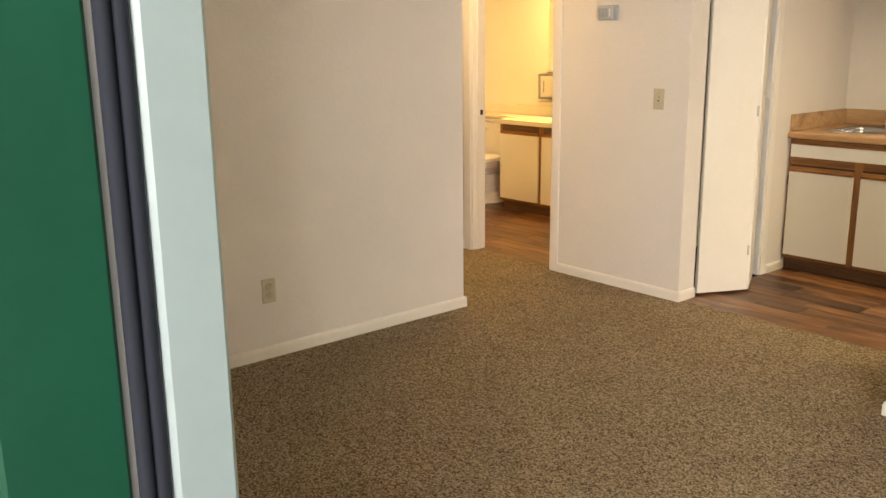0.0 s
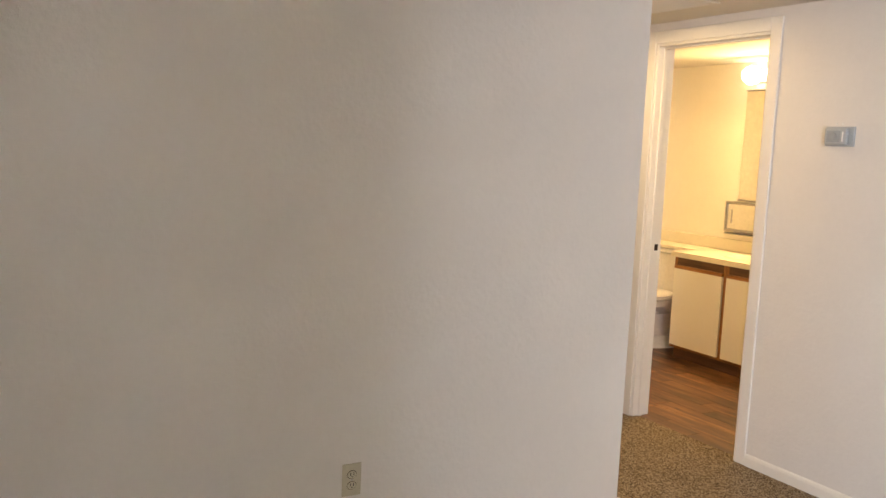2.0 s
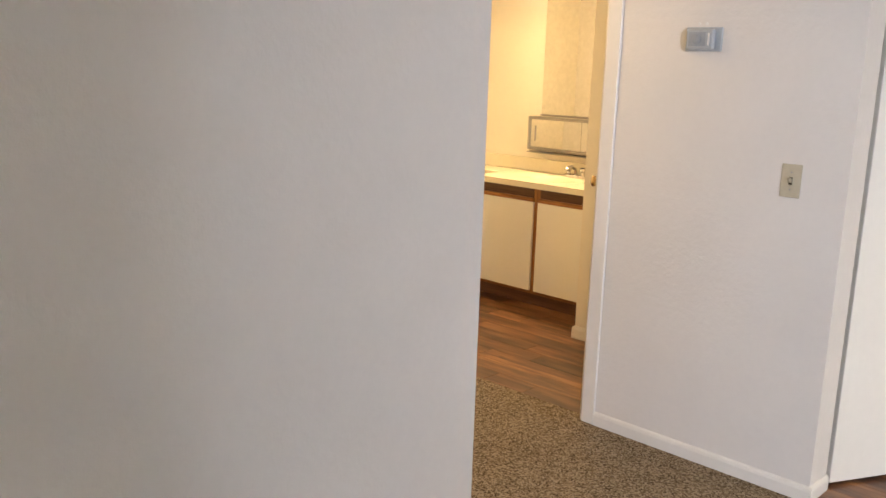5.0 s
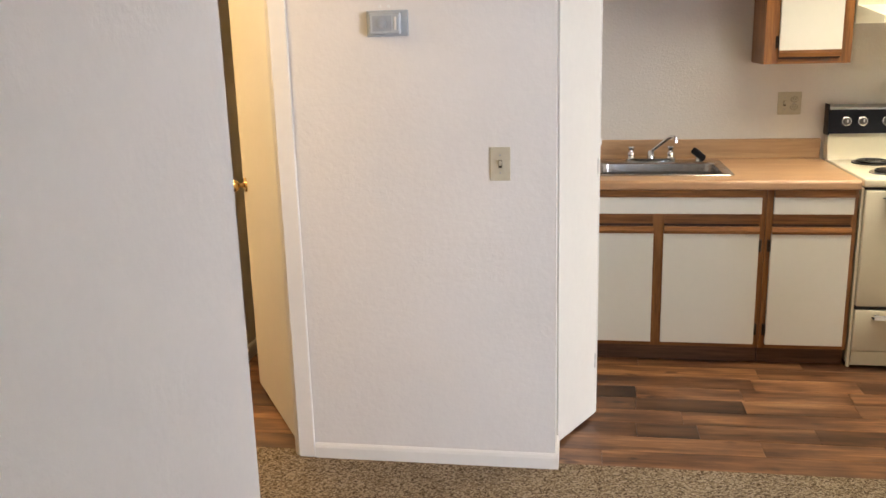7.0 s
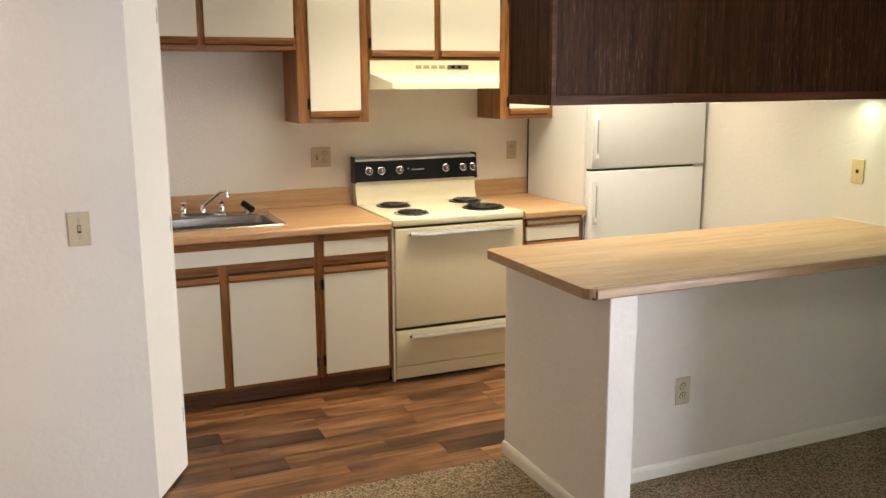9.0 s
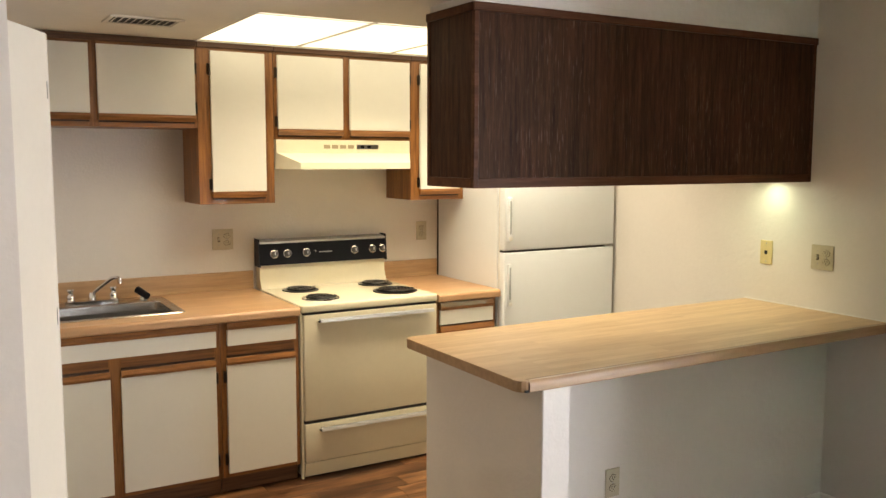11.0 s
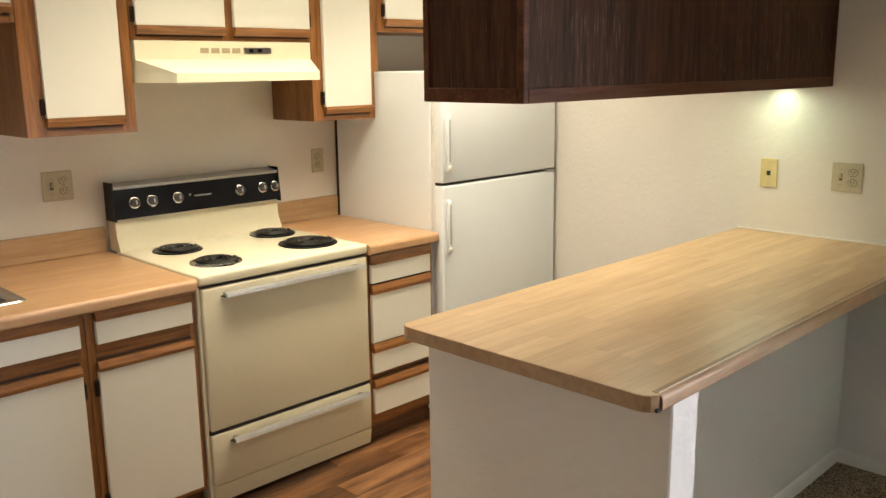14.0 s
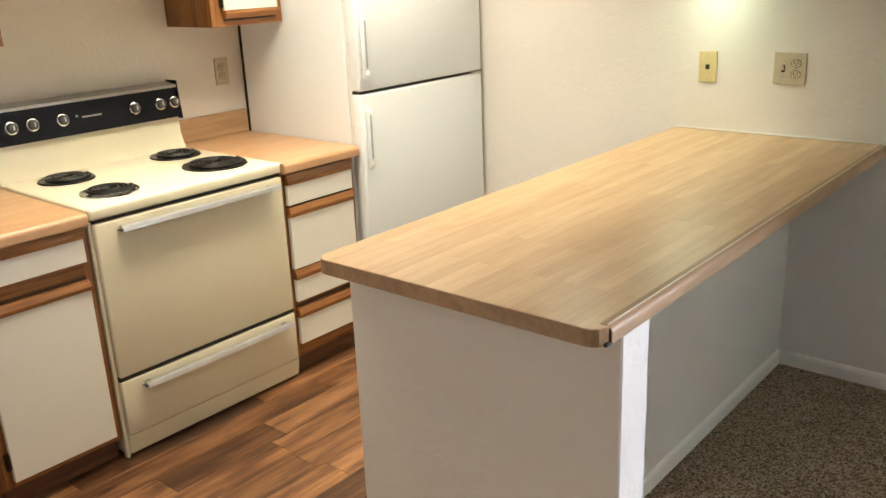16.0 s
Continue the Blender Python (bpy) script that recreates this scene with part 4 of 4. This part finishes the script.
# ---- wall cabinets ----
UF = 1.50
def wall_cabinet(name, x, z0, label, doors, side_mat=None):
    t = thing(name, (x[0], YN, z0), label, "kitchen cabinet")
    ztop = LOW - 0.001
    box(t, "carcass", (x[0] + 0.001, x[1] - 0.001), (UF + 0.018, YN - 0.001), (z0, ztop), side_mat or M_OAK_Z, 0.001)
    edges = [x[0] + 0.0005]
    for _, dx, _, _ in doors:
        edges += [dx[0] + 0.006, dx[1] - 0.006]
    edges.append(x[1] - 0.0005)
    for a, b in zip(edges[::2], edges[1::2]):
        box(t, "stile", (a, b), (UF, UF + 0.018), (z0, ztop), M_OAK_Z, 0.0012)
    for a, b in zip(edges[1::2], edges[2::2]):
        box(t, "rail", (a, b), (UF, UF + 0.018), (z0, z0 + 0.034), M_OAK_X, 0.001)
        box(t, "rail", (a, b), (UF, UF + 0.018), (ztop - 0.062, ztop), M_OAK_X, 0.001)
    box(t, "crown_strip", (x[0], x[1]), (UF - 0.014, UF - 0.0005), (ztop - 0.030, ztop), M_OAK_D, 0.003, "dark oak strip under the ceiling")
    for nm, dx, dz, side in doors:
        front(t, nm, dx, dz, False, UF, side)
    return t


wall_cabinet("wall_cabinet", (0.002, 0.937), 1.760, "short two-door wall cabinet with cream laminate doors over the sink", [("door", (0.035, 0.435), (1.790, 2.144), -1), ("door", (0.472, 0.925), (1.790, 2.144), 1)])
wall_cabinet("wall_cabinet", (0.938, 1.333), 1.378, "tall narrow oak-framed wall cabinet with one cream laminate door", [("door", (1.003, 1.283), (1.410, 2.144), -1)])
wall_cabinet("wall_cabinet", (1.334, 2.142), 1.712, "short two-door wall cabinet over the range hood", [("door", (1.352, 1.720), (1.732, 2.144), -1), ("door", (1.762, 2.128), (1.732, 2.144), 1)])
wall_cabinet("wall_cabinet", (2.143, 2.520), 1.374, "tall narrow wall cabinet beside the refrigerator", [("door", (2.198, 2.462), (1.404, 2.144), -1)])
wall_cabinet("wall_cabinet", (2.521, 3.309), 1.764, "short two-door wall cabinet over the refrigerator", [("door", (2.560, 2.895), (1.790, 2.138), -1), ("door", (2.930, 3.280), (1.790, 2.138), 1)])


# ---- refrigerator ----
def refrigerator():
    t = thing("refrigerator", (2.91, YN, 0), "white two-door refrigerator with textured doors and the freezer on top", "refrigerator")
    x0, x1 = 2.495, 3.289
    box(t, "cabinet", (x0, x1), (1.135, 1.793), (0.03, 1.585), M_FRIDGE, 0.006, seg=2)
    # added dark sheet that makes the gap to the wall read as shade
    box(t, "rear_gap_shade", (x0 + 0.002, x1 - 0.004), (1.7935, 1.812), (0.10, 1.57), M_DARK, 0.002, "dark sheet standing in for the shaded gap behind the refrigerator")
    box(t, "gasket", (x0 + 0.010, x1 - 0.010), (1.1125, 1.1345), (0.075, 1.580), M_WHITE, 0.002)
    box(t, "door_gap", (x0 + 0.004, x1 - 0.004), (1.072, 1.112), (1.0905, 1.1015), M_DARK, 0)
    for nm, z in (("freezer_door", (1.102, 1.590)), ("fridge_door", (0.065, 1.090))):
        bm = box_bm(bmesh.new(), (x0, x1), (1.060, 1.112), z, 0.010, 3)
        dd = part(nm, bm, M_FRIDGE, t, smooth=True)
        za, zb = (1.150, 1.400) if nm == "freezer_door" else (0.785, 1.030)
        part("handle", box_bm(bmesh.new(), (x0 + 0.014, x0 + 0.042), (1.040, 1.0595), (za, zb), 0.009, 3), M_FRIDGE, dd, "white moulded handle", True)
        # no groove is cut: a grey strip gives its shade
        box(t, "groove_shade", (x0 + 0.023, x0 + 0.033), (1.0385, 1.0405), (za + 0.045, zb - 0.02), M_GREY, 0.0008, "grey strip painted in as the shade of the finger groove")
        part("handle_button", lathe(bmesh.new(), [(0.013, 0), (0.012, 0.004), (0.006, 0.006)], (x0 + 0.028, 1.0395, za + 0.02), (0, -1, 0), 16), M_WHITE, dd, smooth=True)
    box(t, "top_hinge", (x1 - 0.07, x1 - 0.01), (1.065, 1.16), (1.591, 1.600), M_WHITE, 0.002)
    box(t, "middle_hinge", (x1 - 0.075, x1 - 0.004), (1.055, 1.12), (1.0915, 1.1005), M_BRUSH, 0.001, "bright metal middle hinge")
    box(t, "toe_grille", (x0 + 0.01, x1 - 0.01), (1.11, 1.134), (0.005, 0.058), M_DARK, 0.002)
    for x in (x0 + 0.05, x1 - 0.05):
        for y in (1.18, 1.74):
            part("foot", cyl_bm(bmesh.new(), (x, y, -0.014), (x, y, 0.03), 0.018, n=12), M_DARK, t)


refrigerator()

# ---- bar ----
PX, PY0, PY1, PT = 1.445, -0.695, 0.072, 0.914
structure("wall_bar_end", [((PX, PX + 0.115), (PY0, PY1), (0, PT - 0.037))], M_WALL, 0.004, "painted end wall of the bar")
structure("wall_bar", [((PX + 0.115, XE), (-0.39, -0.27), (0, PT - 0.037)), ((PX + 0.115, XE), (-0.27, PY1), (-0.1, PT - 0.037))], M_WALL, 0.0, "painted half wall under the bar")
structure("wall_soffit", [((PX + 0.012, XE), (-0.26, 0.06), (2.160, LOW)), ((-0.12, XE), (-0.262, -0.22), (LOW, HIGH))], M_WALL)
board("baseboard_bar", [((PX, PY0 - 0.012), (PX, PY1), (-1, 0)), ((PX, PY0), (PX + 0.115, PY0), (0, -1)), ((PX + 0.115, PY0), (PX + 0.115, -0.39), (1, 0)), ((PX + 0.115, -0.39), (XE, -0.39), (0, -1))])


def bar_counter():
    t = thing("bar_counter", (2.3, -0.3, PT), "wood-patterned laminate bar counter with worn edges", "countertop")
    x0, x1, y0, y1 = 1.354, XE - 0.001, -0.697, 0.090
    c = 0.035
    top = [(x1, y0), (x1, y1), (x0 + c, y1)]
    top += [(x0 + c - c * math.sin(a), y1 - c + c * math.cos(a)) for a in np.linspace(0.25, 1.57, 4)]
    top += [(x0 + c - c * math.cos(a), y0 + c - c * math.sin(a)) for a in np.linspace(0, 1.3, 4)] + [(x0 + c, y0)]
    part("edge_band", prism(bmesh.new(), top, "z", PT - 0.037, PT - 0.0012), M_EDGE, t, "brown laminate edge band")
    shrink = [(x0 + 0.002 + (x - x0) * (1 - 0.001), y0 + 0.002 + (y - y0) * (1 - 0.0048)) for x, y in top]
    part("worktop", prism(bmesh.new(), shrink, "z", PT - 0.0012, PT), M_TOP, t)
    r, yn = 0.016, y0 - 0.006
    nose = [(y0 + 0.020, PT - 0.038), (yn + 0.003, PT - 0.038), (yn, PT - 0.034)]
    nose += [(yn + r - r * math.cos(a), PT + 0.002 - r + r * math.sin(a)) for a in np.linspace(0, math.pi / 2, 6)] + [(y0 + 0.020, PT + 0.0015)]
    part("front_nosing", prism(bmesh.new(), nose, "x", x0 + 0.036, x1), M_EDGE, t, "rolled laminate front edge under a pale line of wear and highlight", True)
    # pale bar paints the edge's highlight together with its wear
    part("edge_highlight", cyl_bm(bmesh.new(), (x0 + 0.038, yn + 0.012, PT + 0.0008), (x1, yn + 0.012, PT + 0.0008), 0.0018, n=8), M_WORN, t, "pale line of wear and painted highlight along the edge", True)
    part("end_joint", prism(bmesh.new(), [(u + 0.002, min(v, PT - 0.003)) for u, v in nose[:6]] + [(y0 + 0.020, PT - 0.003)], "x", x0 + 0.0345, x0 + 0.0365), M_GAP, t, "dark open joint at the corner")
    part("chip", box_bm(bmesh.new(), (x0 + 0.020, x0 + 0.034), (yn + 0.002, y0 + 0.004), (PT - 0.038, PT - 0.030), 0.001), M_DARK, t, "dark chip at the worn corner")
    return t


bar_counter()
structure("trim_caulk", [((XE - 0.007, XE - 0.0005), (-0.720, 0.090), (PT + 0.0005, PT + 0.006)), ], M_WHITE, 0.001, "white caulk line")


def hanging_cabinet():
    t = thing("hanging_cabinet", (2.38, -0.09, 1.52), "dark walnut-veneered cabinet hung over the bar", "kitchen cabinet")
    x0, x1, y0, y1, z0, z1 = 1.452, XE - 0.001, -0.262, 0.078, 1.509, 2.159
    box(t, "case", (x0 + 0.004, x1), (y0 + 0.004, y1 - 0.004), (z0 + 0.032, z1), M_BROWN, 0.001)
    w = 0.020
    for nm, x, y, z in (("corner_trim", (x0, x0 + w), (y0 - 0.001, y0 + w), (z0, z1)), ("corner_trim", (x0, x0 + w), (y1 - w, y1 + 0.001), (z0, z1)), ("corner_trim", (x1 - w, x1), (y0 - 0.001, y0 + 0.003), (z0, z1))):
        box(t, nm, x, y, z, M_BROWN_X, 0.002)
    box(t, "bottom_trim", (x0 + w, x1 - w), (y0 - 0.001, y0 + 0.012), (z0, z0 + 0.036), M_BROWN_X, 0.002)
    box(t, "bottom_trim", (x0 + w, x1 - w), (y1 - 0.012, y1 + 0.001), (z0, z0 + 0.036), M_BROWN_X, 0.002)
    box(t, "top_trim", (x0 - 0.006, x1), (y0 - 0.008, y0 + 0.012), (z1 - 0.026, z1 + 0.004), M_BROWN_X, 0.002)
    box(t, "top_trim", (x0 - 0.006, x0 + 0.012), (y0 + 0.012, y1), (z1 - 0.026, z1 + 0.004), M_BROWN_X, 0.002)
    box(t, "top_trim", (x0 - 0.001, x0 + 0.012), (y0 + w, y1 - w), (z0, z0 + 0.036), M_BROWN_X, 0.001)
    return t


hanging_cabinet()
for cx, w in ((3.05, 0.50), (2.26, 0.30)):
    t = thing("under_cabinet_light", (cx, -0.08, 1.551), "slim fluorescent lamp under the hanging cabinet", "lamp", "under-cabinet lamps")
    box(t, "housing", (cx - w / 2, cx + w / 2), (-0.12, -0.04), (1.518, 1.546), M_WHITE, 0.002)
    box(t, "lens", (cx - w / 2 + 0.02, cx + w / 2 - 0.02), (-0.11, -0.05), (1.503, 1.5175), M_TUBE, 0.004)


# ---- kitchen ceiling light and vent ----
def ceiling_light():
    t = thing("ceiling_light", (2.0, 1.03, LOW), "recessed fluorescent ceiling light with four plastic diffuser panels", "ceiling light")
    xs = (0.93, 1.455, 2.0, 2.535, 3.07)
    for a, b in zip(xs, xs[1:]):
        box(t, "diffuser", (a + 0.008, b - 0.008), (0.528, 1.472), (LOW + 0.004, LOW + 0.009), M_PANEL, 0.001)
    for x in xs:
        box(t, "divider", (x - 0.008 if x > 0.95 else x, x + 0.008 if x < 3 else x), (0.521, 1.479), (LOW - 0.003, LOW + 0.010), M_TRIM, 0.001)
    for y in (0.52, 1.472):
        box(t, "rim", (0.93, 3.07), (y, y + 0.008), (LOW - 0.006, LOW - 0.0035), M_TRIM, 0.0005)


ceiling_light()


def vent(at, size, label):
    t = thing("ceiling_vent", at, label, "vent")
    x, y, z = at
    w, d = size
    box(t, "frame", (x - w / 2, x + w / 2), (y - d / 2, y - d / 2 + 0.02), (z - 0.008, z - 0.0005), M_CEIL, 0.002)
    box(t, "frame", (x - w / 2, x + w / 2), (y + d / 2 - 0.02, y + d / 2), (z - 0.008, z - 0.0005), M_CEIL, 0.002)
    box(t, "frame", (x - w / 2, x - w / 2 + 0.02), (y - d / 2 + 0.02, y + d / 2 - 0.02), (z - 0.008, z - 0.0005), M_CEIL, 0.002)
    box(t, "frame", (x + w / 2 - 0.02, x + w / 2), (y - d / 2 + 0.02, y + d / 2 - 0.02), (z - 0.008, z - 0.0005), M_CEIL, 0.002)
    box(t, "backing", (x - w / 2 + 0.02, x + w / 2 - 0.02), (y - d / 2 + 0.02, y + d / 2 - 0.02), (z - 0.002, z - 0.0008), M_DARK, 0)
    n = int((w - 0.04) / 0.024)
    for i in range(n):
        cx = x - w / 2 + 0.03 + i * (w - 0.06) / max(1, n - 1)
        part("slat", prism(bmesh.new(), [(cx - 0.007, z - 0.009), (cx - 0.005, z - 0.010), (cx + 0.007, z - 0.003), (cx + 0.005, z - 0.002)], "y", y - d / 2 + 0.02, y + d / 2 - 0.02), M_CEIL, t)


vent((0.585, 0.98, LOW), (0.30, 0.22), "off-white metal air vent in the kitchen ceiling")
vent((-1.35, -0.45, LOW), (0.60, 0.35), "off-white return air grille in the hall ceiling")


# ---- bathroom ----
def vanity():
    t = thing("bathroom_vanity", (-2.25, 1.755, 0), "bathroom vanity with white laminate doors in a brown wood frame", "vanity cabinet")
    x0, x1, f = -2.755, -1.702, 1.262
    box(t, "carcass", (x0, x1), (f + 0.018, 1.753), (0.085, 0.755), M_OAK_Z, 0.001)
    zs = (0.085, 0.755)
    for a, b in ((x0, x0 + 0.028), (-2.290, -2.240), (-1.83, -1.702)):
        box(t, "stile", (a, b), (f, f + 0.018), zs, M_OAK_Z, 0.001)
    for a, b in ((x0 + 0.028, -2.290), (-2.240, -1.83)):
        box(t, "rail", (a, b), (f, f + 0.018), (0.085, 0.125), M_OAK_X, 0.001)
        box(t, "rail", (a, b), (f, f + 0.018), (0.655, 0.755), M_OAK_D, 0.001)
    for a, b in ((x0 + 0.016, -2.283), (-2.247, -1.825)):
        d = box(t, "door", (a, b), (f - 0.018, f - 0.001), (0.108, 0.672), M_LAM, 0.0015)
        box(t, "finger_rail", (a, b), (f - 0.020, f - 0.001), (0.673, 0.698), M_OAK_X, 0.003)
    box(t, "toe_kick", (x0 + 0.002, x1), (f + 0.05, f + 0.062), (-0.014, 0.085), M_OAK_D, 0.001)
    box(t, "caulk_line", (x0 + 0.002, x1), (f + 0.042, f + 0.049), (-0.014, -0.004), M_GREY, 0.001)
    v = thing("bathroom_countertop", (-2.5, 1.755, 0.79), "cream cultured marble vanity top reaching over the toilet tank", "countertop")
    cx, cy = -2.30, 1.50
    bm = bmesh.new()
    n = 32
    inner = [(cx + 0.20 * math.cos(2 * math.pi * i / n), cy + 0.155 * math.sin(2 * math.pi * i / n)) for i in range(n)]
    bx0, bx1, by0, by1 = x0 - 0.012, x1 - 0.0005, f - 0.032, 1.7535

    def edge_pt(a):
        dx, dy = math.cos(a), math.sin(a)
        k = min((bx1 - cx) / dx if dx > 1e-6 else 9e9, (bx0 - cx) / dx if dx < -1e-6 else 9e9, (by1 - cy) / dy if dy > 1e-6 else 9e9, (by0 - cy) / dy if dy < -1e-6 else 9e9)
        return (cx + dx * k, cy + dy * k)
    angs = sorted([2 * math.pi * i / n for i in range(n)] + [math.atan2(b - cy, a - cx) % (2 * math.pi) for a in (bx0, bx1) for b in (by0, by1)])
    levels = []
    for z in (0.758, 0.795):
        levels.append([bm.verts.new((*edge_pt(a), z)) for a in angs])
    ring = []
    for s, z in ((1.0, 0.795), (0.93, 0.786), (0.75, 0.70), (0.35, 0.665), (0.08, 0.66)):
        ring.append([bm.verts.new((cx + 0.20 * s * math.cos(a), cy + 0.155 * s * math.sin(a), z)) for a in angs])
    rows = [levels[0], levels[1], *ring]
    k = len(angs)
    for a, b in zip(rows, rows[1:]):
        for i in range(k):
            bm.faces.new((a[i], a[(i + 1) % k], b[(i + 1) % k], b[i]))
    bm.faces.new(ring[-1])
    part("top", bm, M_VTOP, v, smooth=True)
    box(v, "tank_shelf", (-3.45, bx0 - 0.0005), (1.50, 1.7535), (0.770, 0.795), M_VTOP, 0.004, seg=2)
    box(v, "backsplash", (-3.45, x1 - 0.001), (1.732, 1.7535), (0.7955, 0.885), M_VTOP, 0.004)
    f = thing("bathroom_faucet", (cx, 1.70, 0.796), "two-handle chrome bathroom faucet", "faucet")
    part("base", box_bm(bmesh.new(), (cx - 0.08, cx + 0.08), (1.672, 1.722), (0.7955, 0.812), 0.006, 2), M_CHROME, f, smooth=True)
    part("spout", tube(bmesh.new(), [(cx, 1.70, 0.812), (cx, 1.69, 0.85), (cx, 1.65, 0.868), (cx, 1.60, 0.858), (cx, 1.59, 0.845)], 0.011, 10), M_CHROME, f, smooth=True)
    for s in (-1, 1):
        part("handle", lathe(bmesh.new(), [(0.014, 0), (0.012, 0.02), (0.021, 0.026), (0.021, 0.045), (0.012, 0.052)], (cx + s * 0.055, 1.697, 0.812), n=12), M_CHROME, f, smooth=True)


vanity()


def mirror_cabinet():
    t = thing("bathroom_mirror", (-2.2, 1.755, 1.17), "frameless bathroom wall mirror with a metal edge", "mirror")
    box(t, "glass", (-2.645, -1.72), (1.744, 1.7545), (1.187, 1.980), M_MIRROR, 0.001)
    box(t, "bottom_channel", (-2.650, -1.715), (1.736, 1.7545), (1.175, 1.1865), M_BRUSH, 0.001)
    box(t, "top_channel", (-2.650, -1.715), (1.738, 1.7545), (1.9805, 1.992), M_BRUSH, 0.001)
    m = thing("medicine_cabinet", (-2.2, 1.755, 0.93), "low wall cabinet with sliding mirror doors in a metal frame", "medicine cabinet")
    x0, x1, z0, z1 = -2.692, -1.72, 0.950, 1.172
    box(m, "case", (x0 + 0.002, x1 - 0.002), (1.680, 1.7545), (z0 + 0.002, z1 - 0.002), M_BRUSH, 0.001)
    for nm, x, z in (("frame_top", (x0, x1), (z1 - 0.018, z1)), ("frame_bottom", (x0, x1), (z0, z0 + 0.018)), ("frame_side", (x0, x0 + 0.020), (z0 + 0.018, z1 - 0.018)), ("frame_side", (x1 - 0.020, x1), (z0 + 0.018, z1 - 0.018))):
        box(m, nm, x, (1.664, 1.6795), z, M_BRUSH, 0.002)
    a = box(m, "sliding_door", (x0 + 0.021, -2.26), (1.672, 1.676), (z0 + 0.019, z1 - 0.019), M_MIRROR, 0.0005)
    box(m, "sliding_door", (-2.28, x1 - 0.021), (1.6765, 1.6795), (z0 + 0.019, z1 - 0.019), M_MIRROR, 0.0005)
    box(m, "finger_pull", (x0 + 0.055, x0 + 0.065), (1.668, 1.6718), (z0 + 0.06, z1 - 0.06), M_BRUSH, 0.001)
    s = thing("bathroom_shelf", (-2.2, 1.755, 0.925), "narrow ledge under the sliding mirrors", "shelf")
    box(s, "ledge", (-2.72, x1), (1.70, 1.7545), (0.925, 0.933), M_BRUSH, 0.001)
    l = thing("vanity_light", (-2.3, 1.755, 2.02), "bright glass-shaded vanity light over the mirror", "lamp")
    box(l, "back_plate", (-2.62, -1.80), (1.735, 1.7545), (2.04, 2.14), M_BRUSH, 0.003)
    for x in (-2.54, -2.33, -2.12, -1.90):
        part("bulb", lathe(bmesh.new(), [(0.022, 0.0), (0.030, 0.01), (0.062, 0.045), (0.070, 0.085), (0.050, 0.130), (0.014, 0.145)], (x, 1.7345, 2.085), (0, -1, 0), 20), M_BULB, l, smooth=True)


mirror_cabinet()


def toilet():
    t = thing("toilet", (-3.12, 1.75, 0), "white ceramic toilet beside the vanity", "toilet")
    cx = -3.08
    part("tank", box_bm(bmesh.new(), (cx - 0.23, cx + 0.23), (1.545, 1.745), (0.39, 0.725), 0.02, 3), M_CERAMIC, t, smooth=True)
    part("tank_lid", box_bm(bmesh.new(), (cx - 0.24, cx + 0.24), (1.535, 1.748), (0.726, 0.762), 0.012, 3), M_CERAMIC, t, smooth=True)

    def oval(bm, rows):
        rr = []
        for rx, ry, cy, z in rows:
            rr.append([bm.verts.new((cx + rx * math.cos(2 * math.pi * i / 28), cy + ry * math.sin(2 * math.pi * i / 28), z)) for i in range(28)])
        for a, b in zip(rr, rr[1:]):
            for i in range(28):
                bm.faces.new((a[i], a[(i + 1) % 28], b[(i + 1) % 28], b[i]))
        bm.faces.new(rr[0])
        bm.faces.new(rr[-1])
        return bm
    part("bowl", oval(bmesh.new(), [(0.11, 0.20, 1.50, -0.014), (0.10, 0.19, 1.50, 0.03), (0.065, 0.13, 1.53, 0.09), (0.070, 0.14, 1.52, 0.26), (0.185, 0.27, 1.29, 0.35), (0.19, 0.275, 1.28, 0.395), (0.15, 0.22, 1.28, 0.395), (0.10, 0.15, 1.30, 0.28)]), M_CERAMIC, t, smooth=True)
    part("seat", oval(bmesh.new(), [(0.19, 0.275, 1.27, 0.397), (0.195, 0.28, 1.27, 0.408), (0.185, 0.27, 1.27, 0.418)]), M_WHITE, t, smooth=True)
    part("lid", oval(bmesh.new(), [(0.188, 0.27, 1.275, 0.4185), (0.192, 0.275, 1.275, 0.428), (0.17, 0.25, 1.275, 0.438)]), M_WHITE, t, smooth=True)
    part("flush_lever", tube(bmesh.new(), [(cx - 0.17, 1.543, 0.67), (cx - 0.17, 1.525, 0.67), (cx - 0.11, 1.52, 0.662)], 0.007, 8), M_CHROME, t, smooth=True)


toilet()


# ---- floor planks ----
def planks(parent, x, y, row, phase):
    """Vinyl planks along x; alike lengths share a mesh."""
    rng = random.Random(phase)
    shared = {}
    yy = y[0]
    while yy < y[1] - 0.01:
        y2 = min(yy + row, y[1])
        xx = x[0] - rng.uniform(0.05, 0.9)
        while xx < x[1]:
            length = rng.choice((0.24, 0.45, 0.75, 0.92, 1.2))
            a, b = max(xx, x[0]), min(xx + length, x[1])
            if b - a > 0.03:
                key = (round(b - a, 3), round(y2 - yy, 3))
                if key not in shared:
                    bm = box_bm(bmesh.new(), (0.0005, b - a - 0.0005), (0.0005, y2 - yy - 0.0005), (0, 0.0135), 0.0008)
                    me = bpy.data.meshes.new("plank")
                    bm.to_mesh(me)
                    bm.free()
                    me.materials.append(M_PLANK)
                    shared[key] = me
                ob = new("plank", shared[key])
                ob.location, ob.parent = (a, yy, -0.0138), parent
            xx += length
        yy = y2


planks(FLOOR, (0.0, XE), (CARPET_Y, YN), 0.127, 5)
planks(FLOOR, (BW, -0.8), (0.05, YN), 0.127, 9)
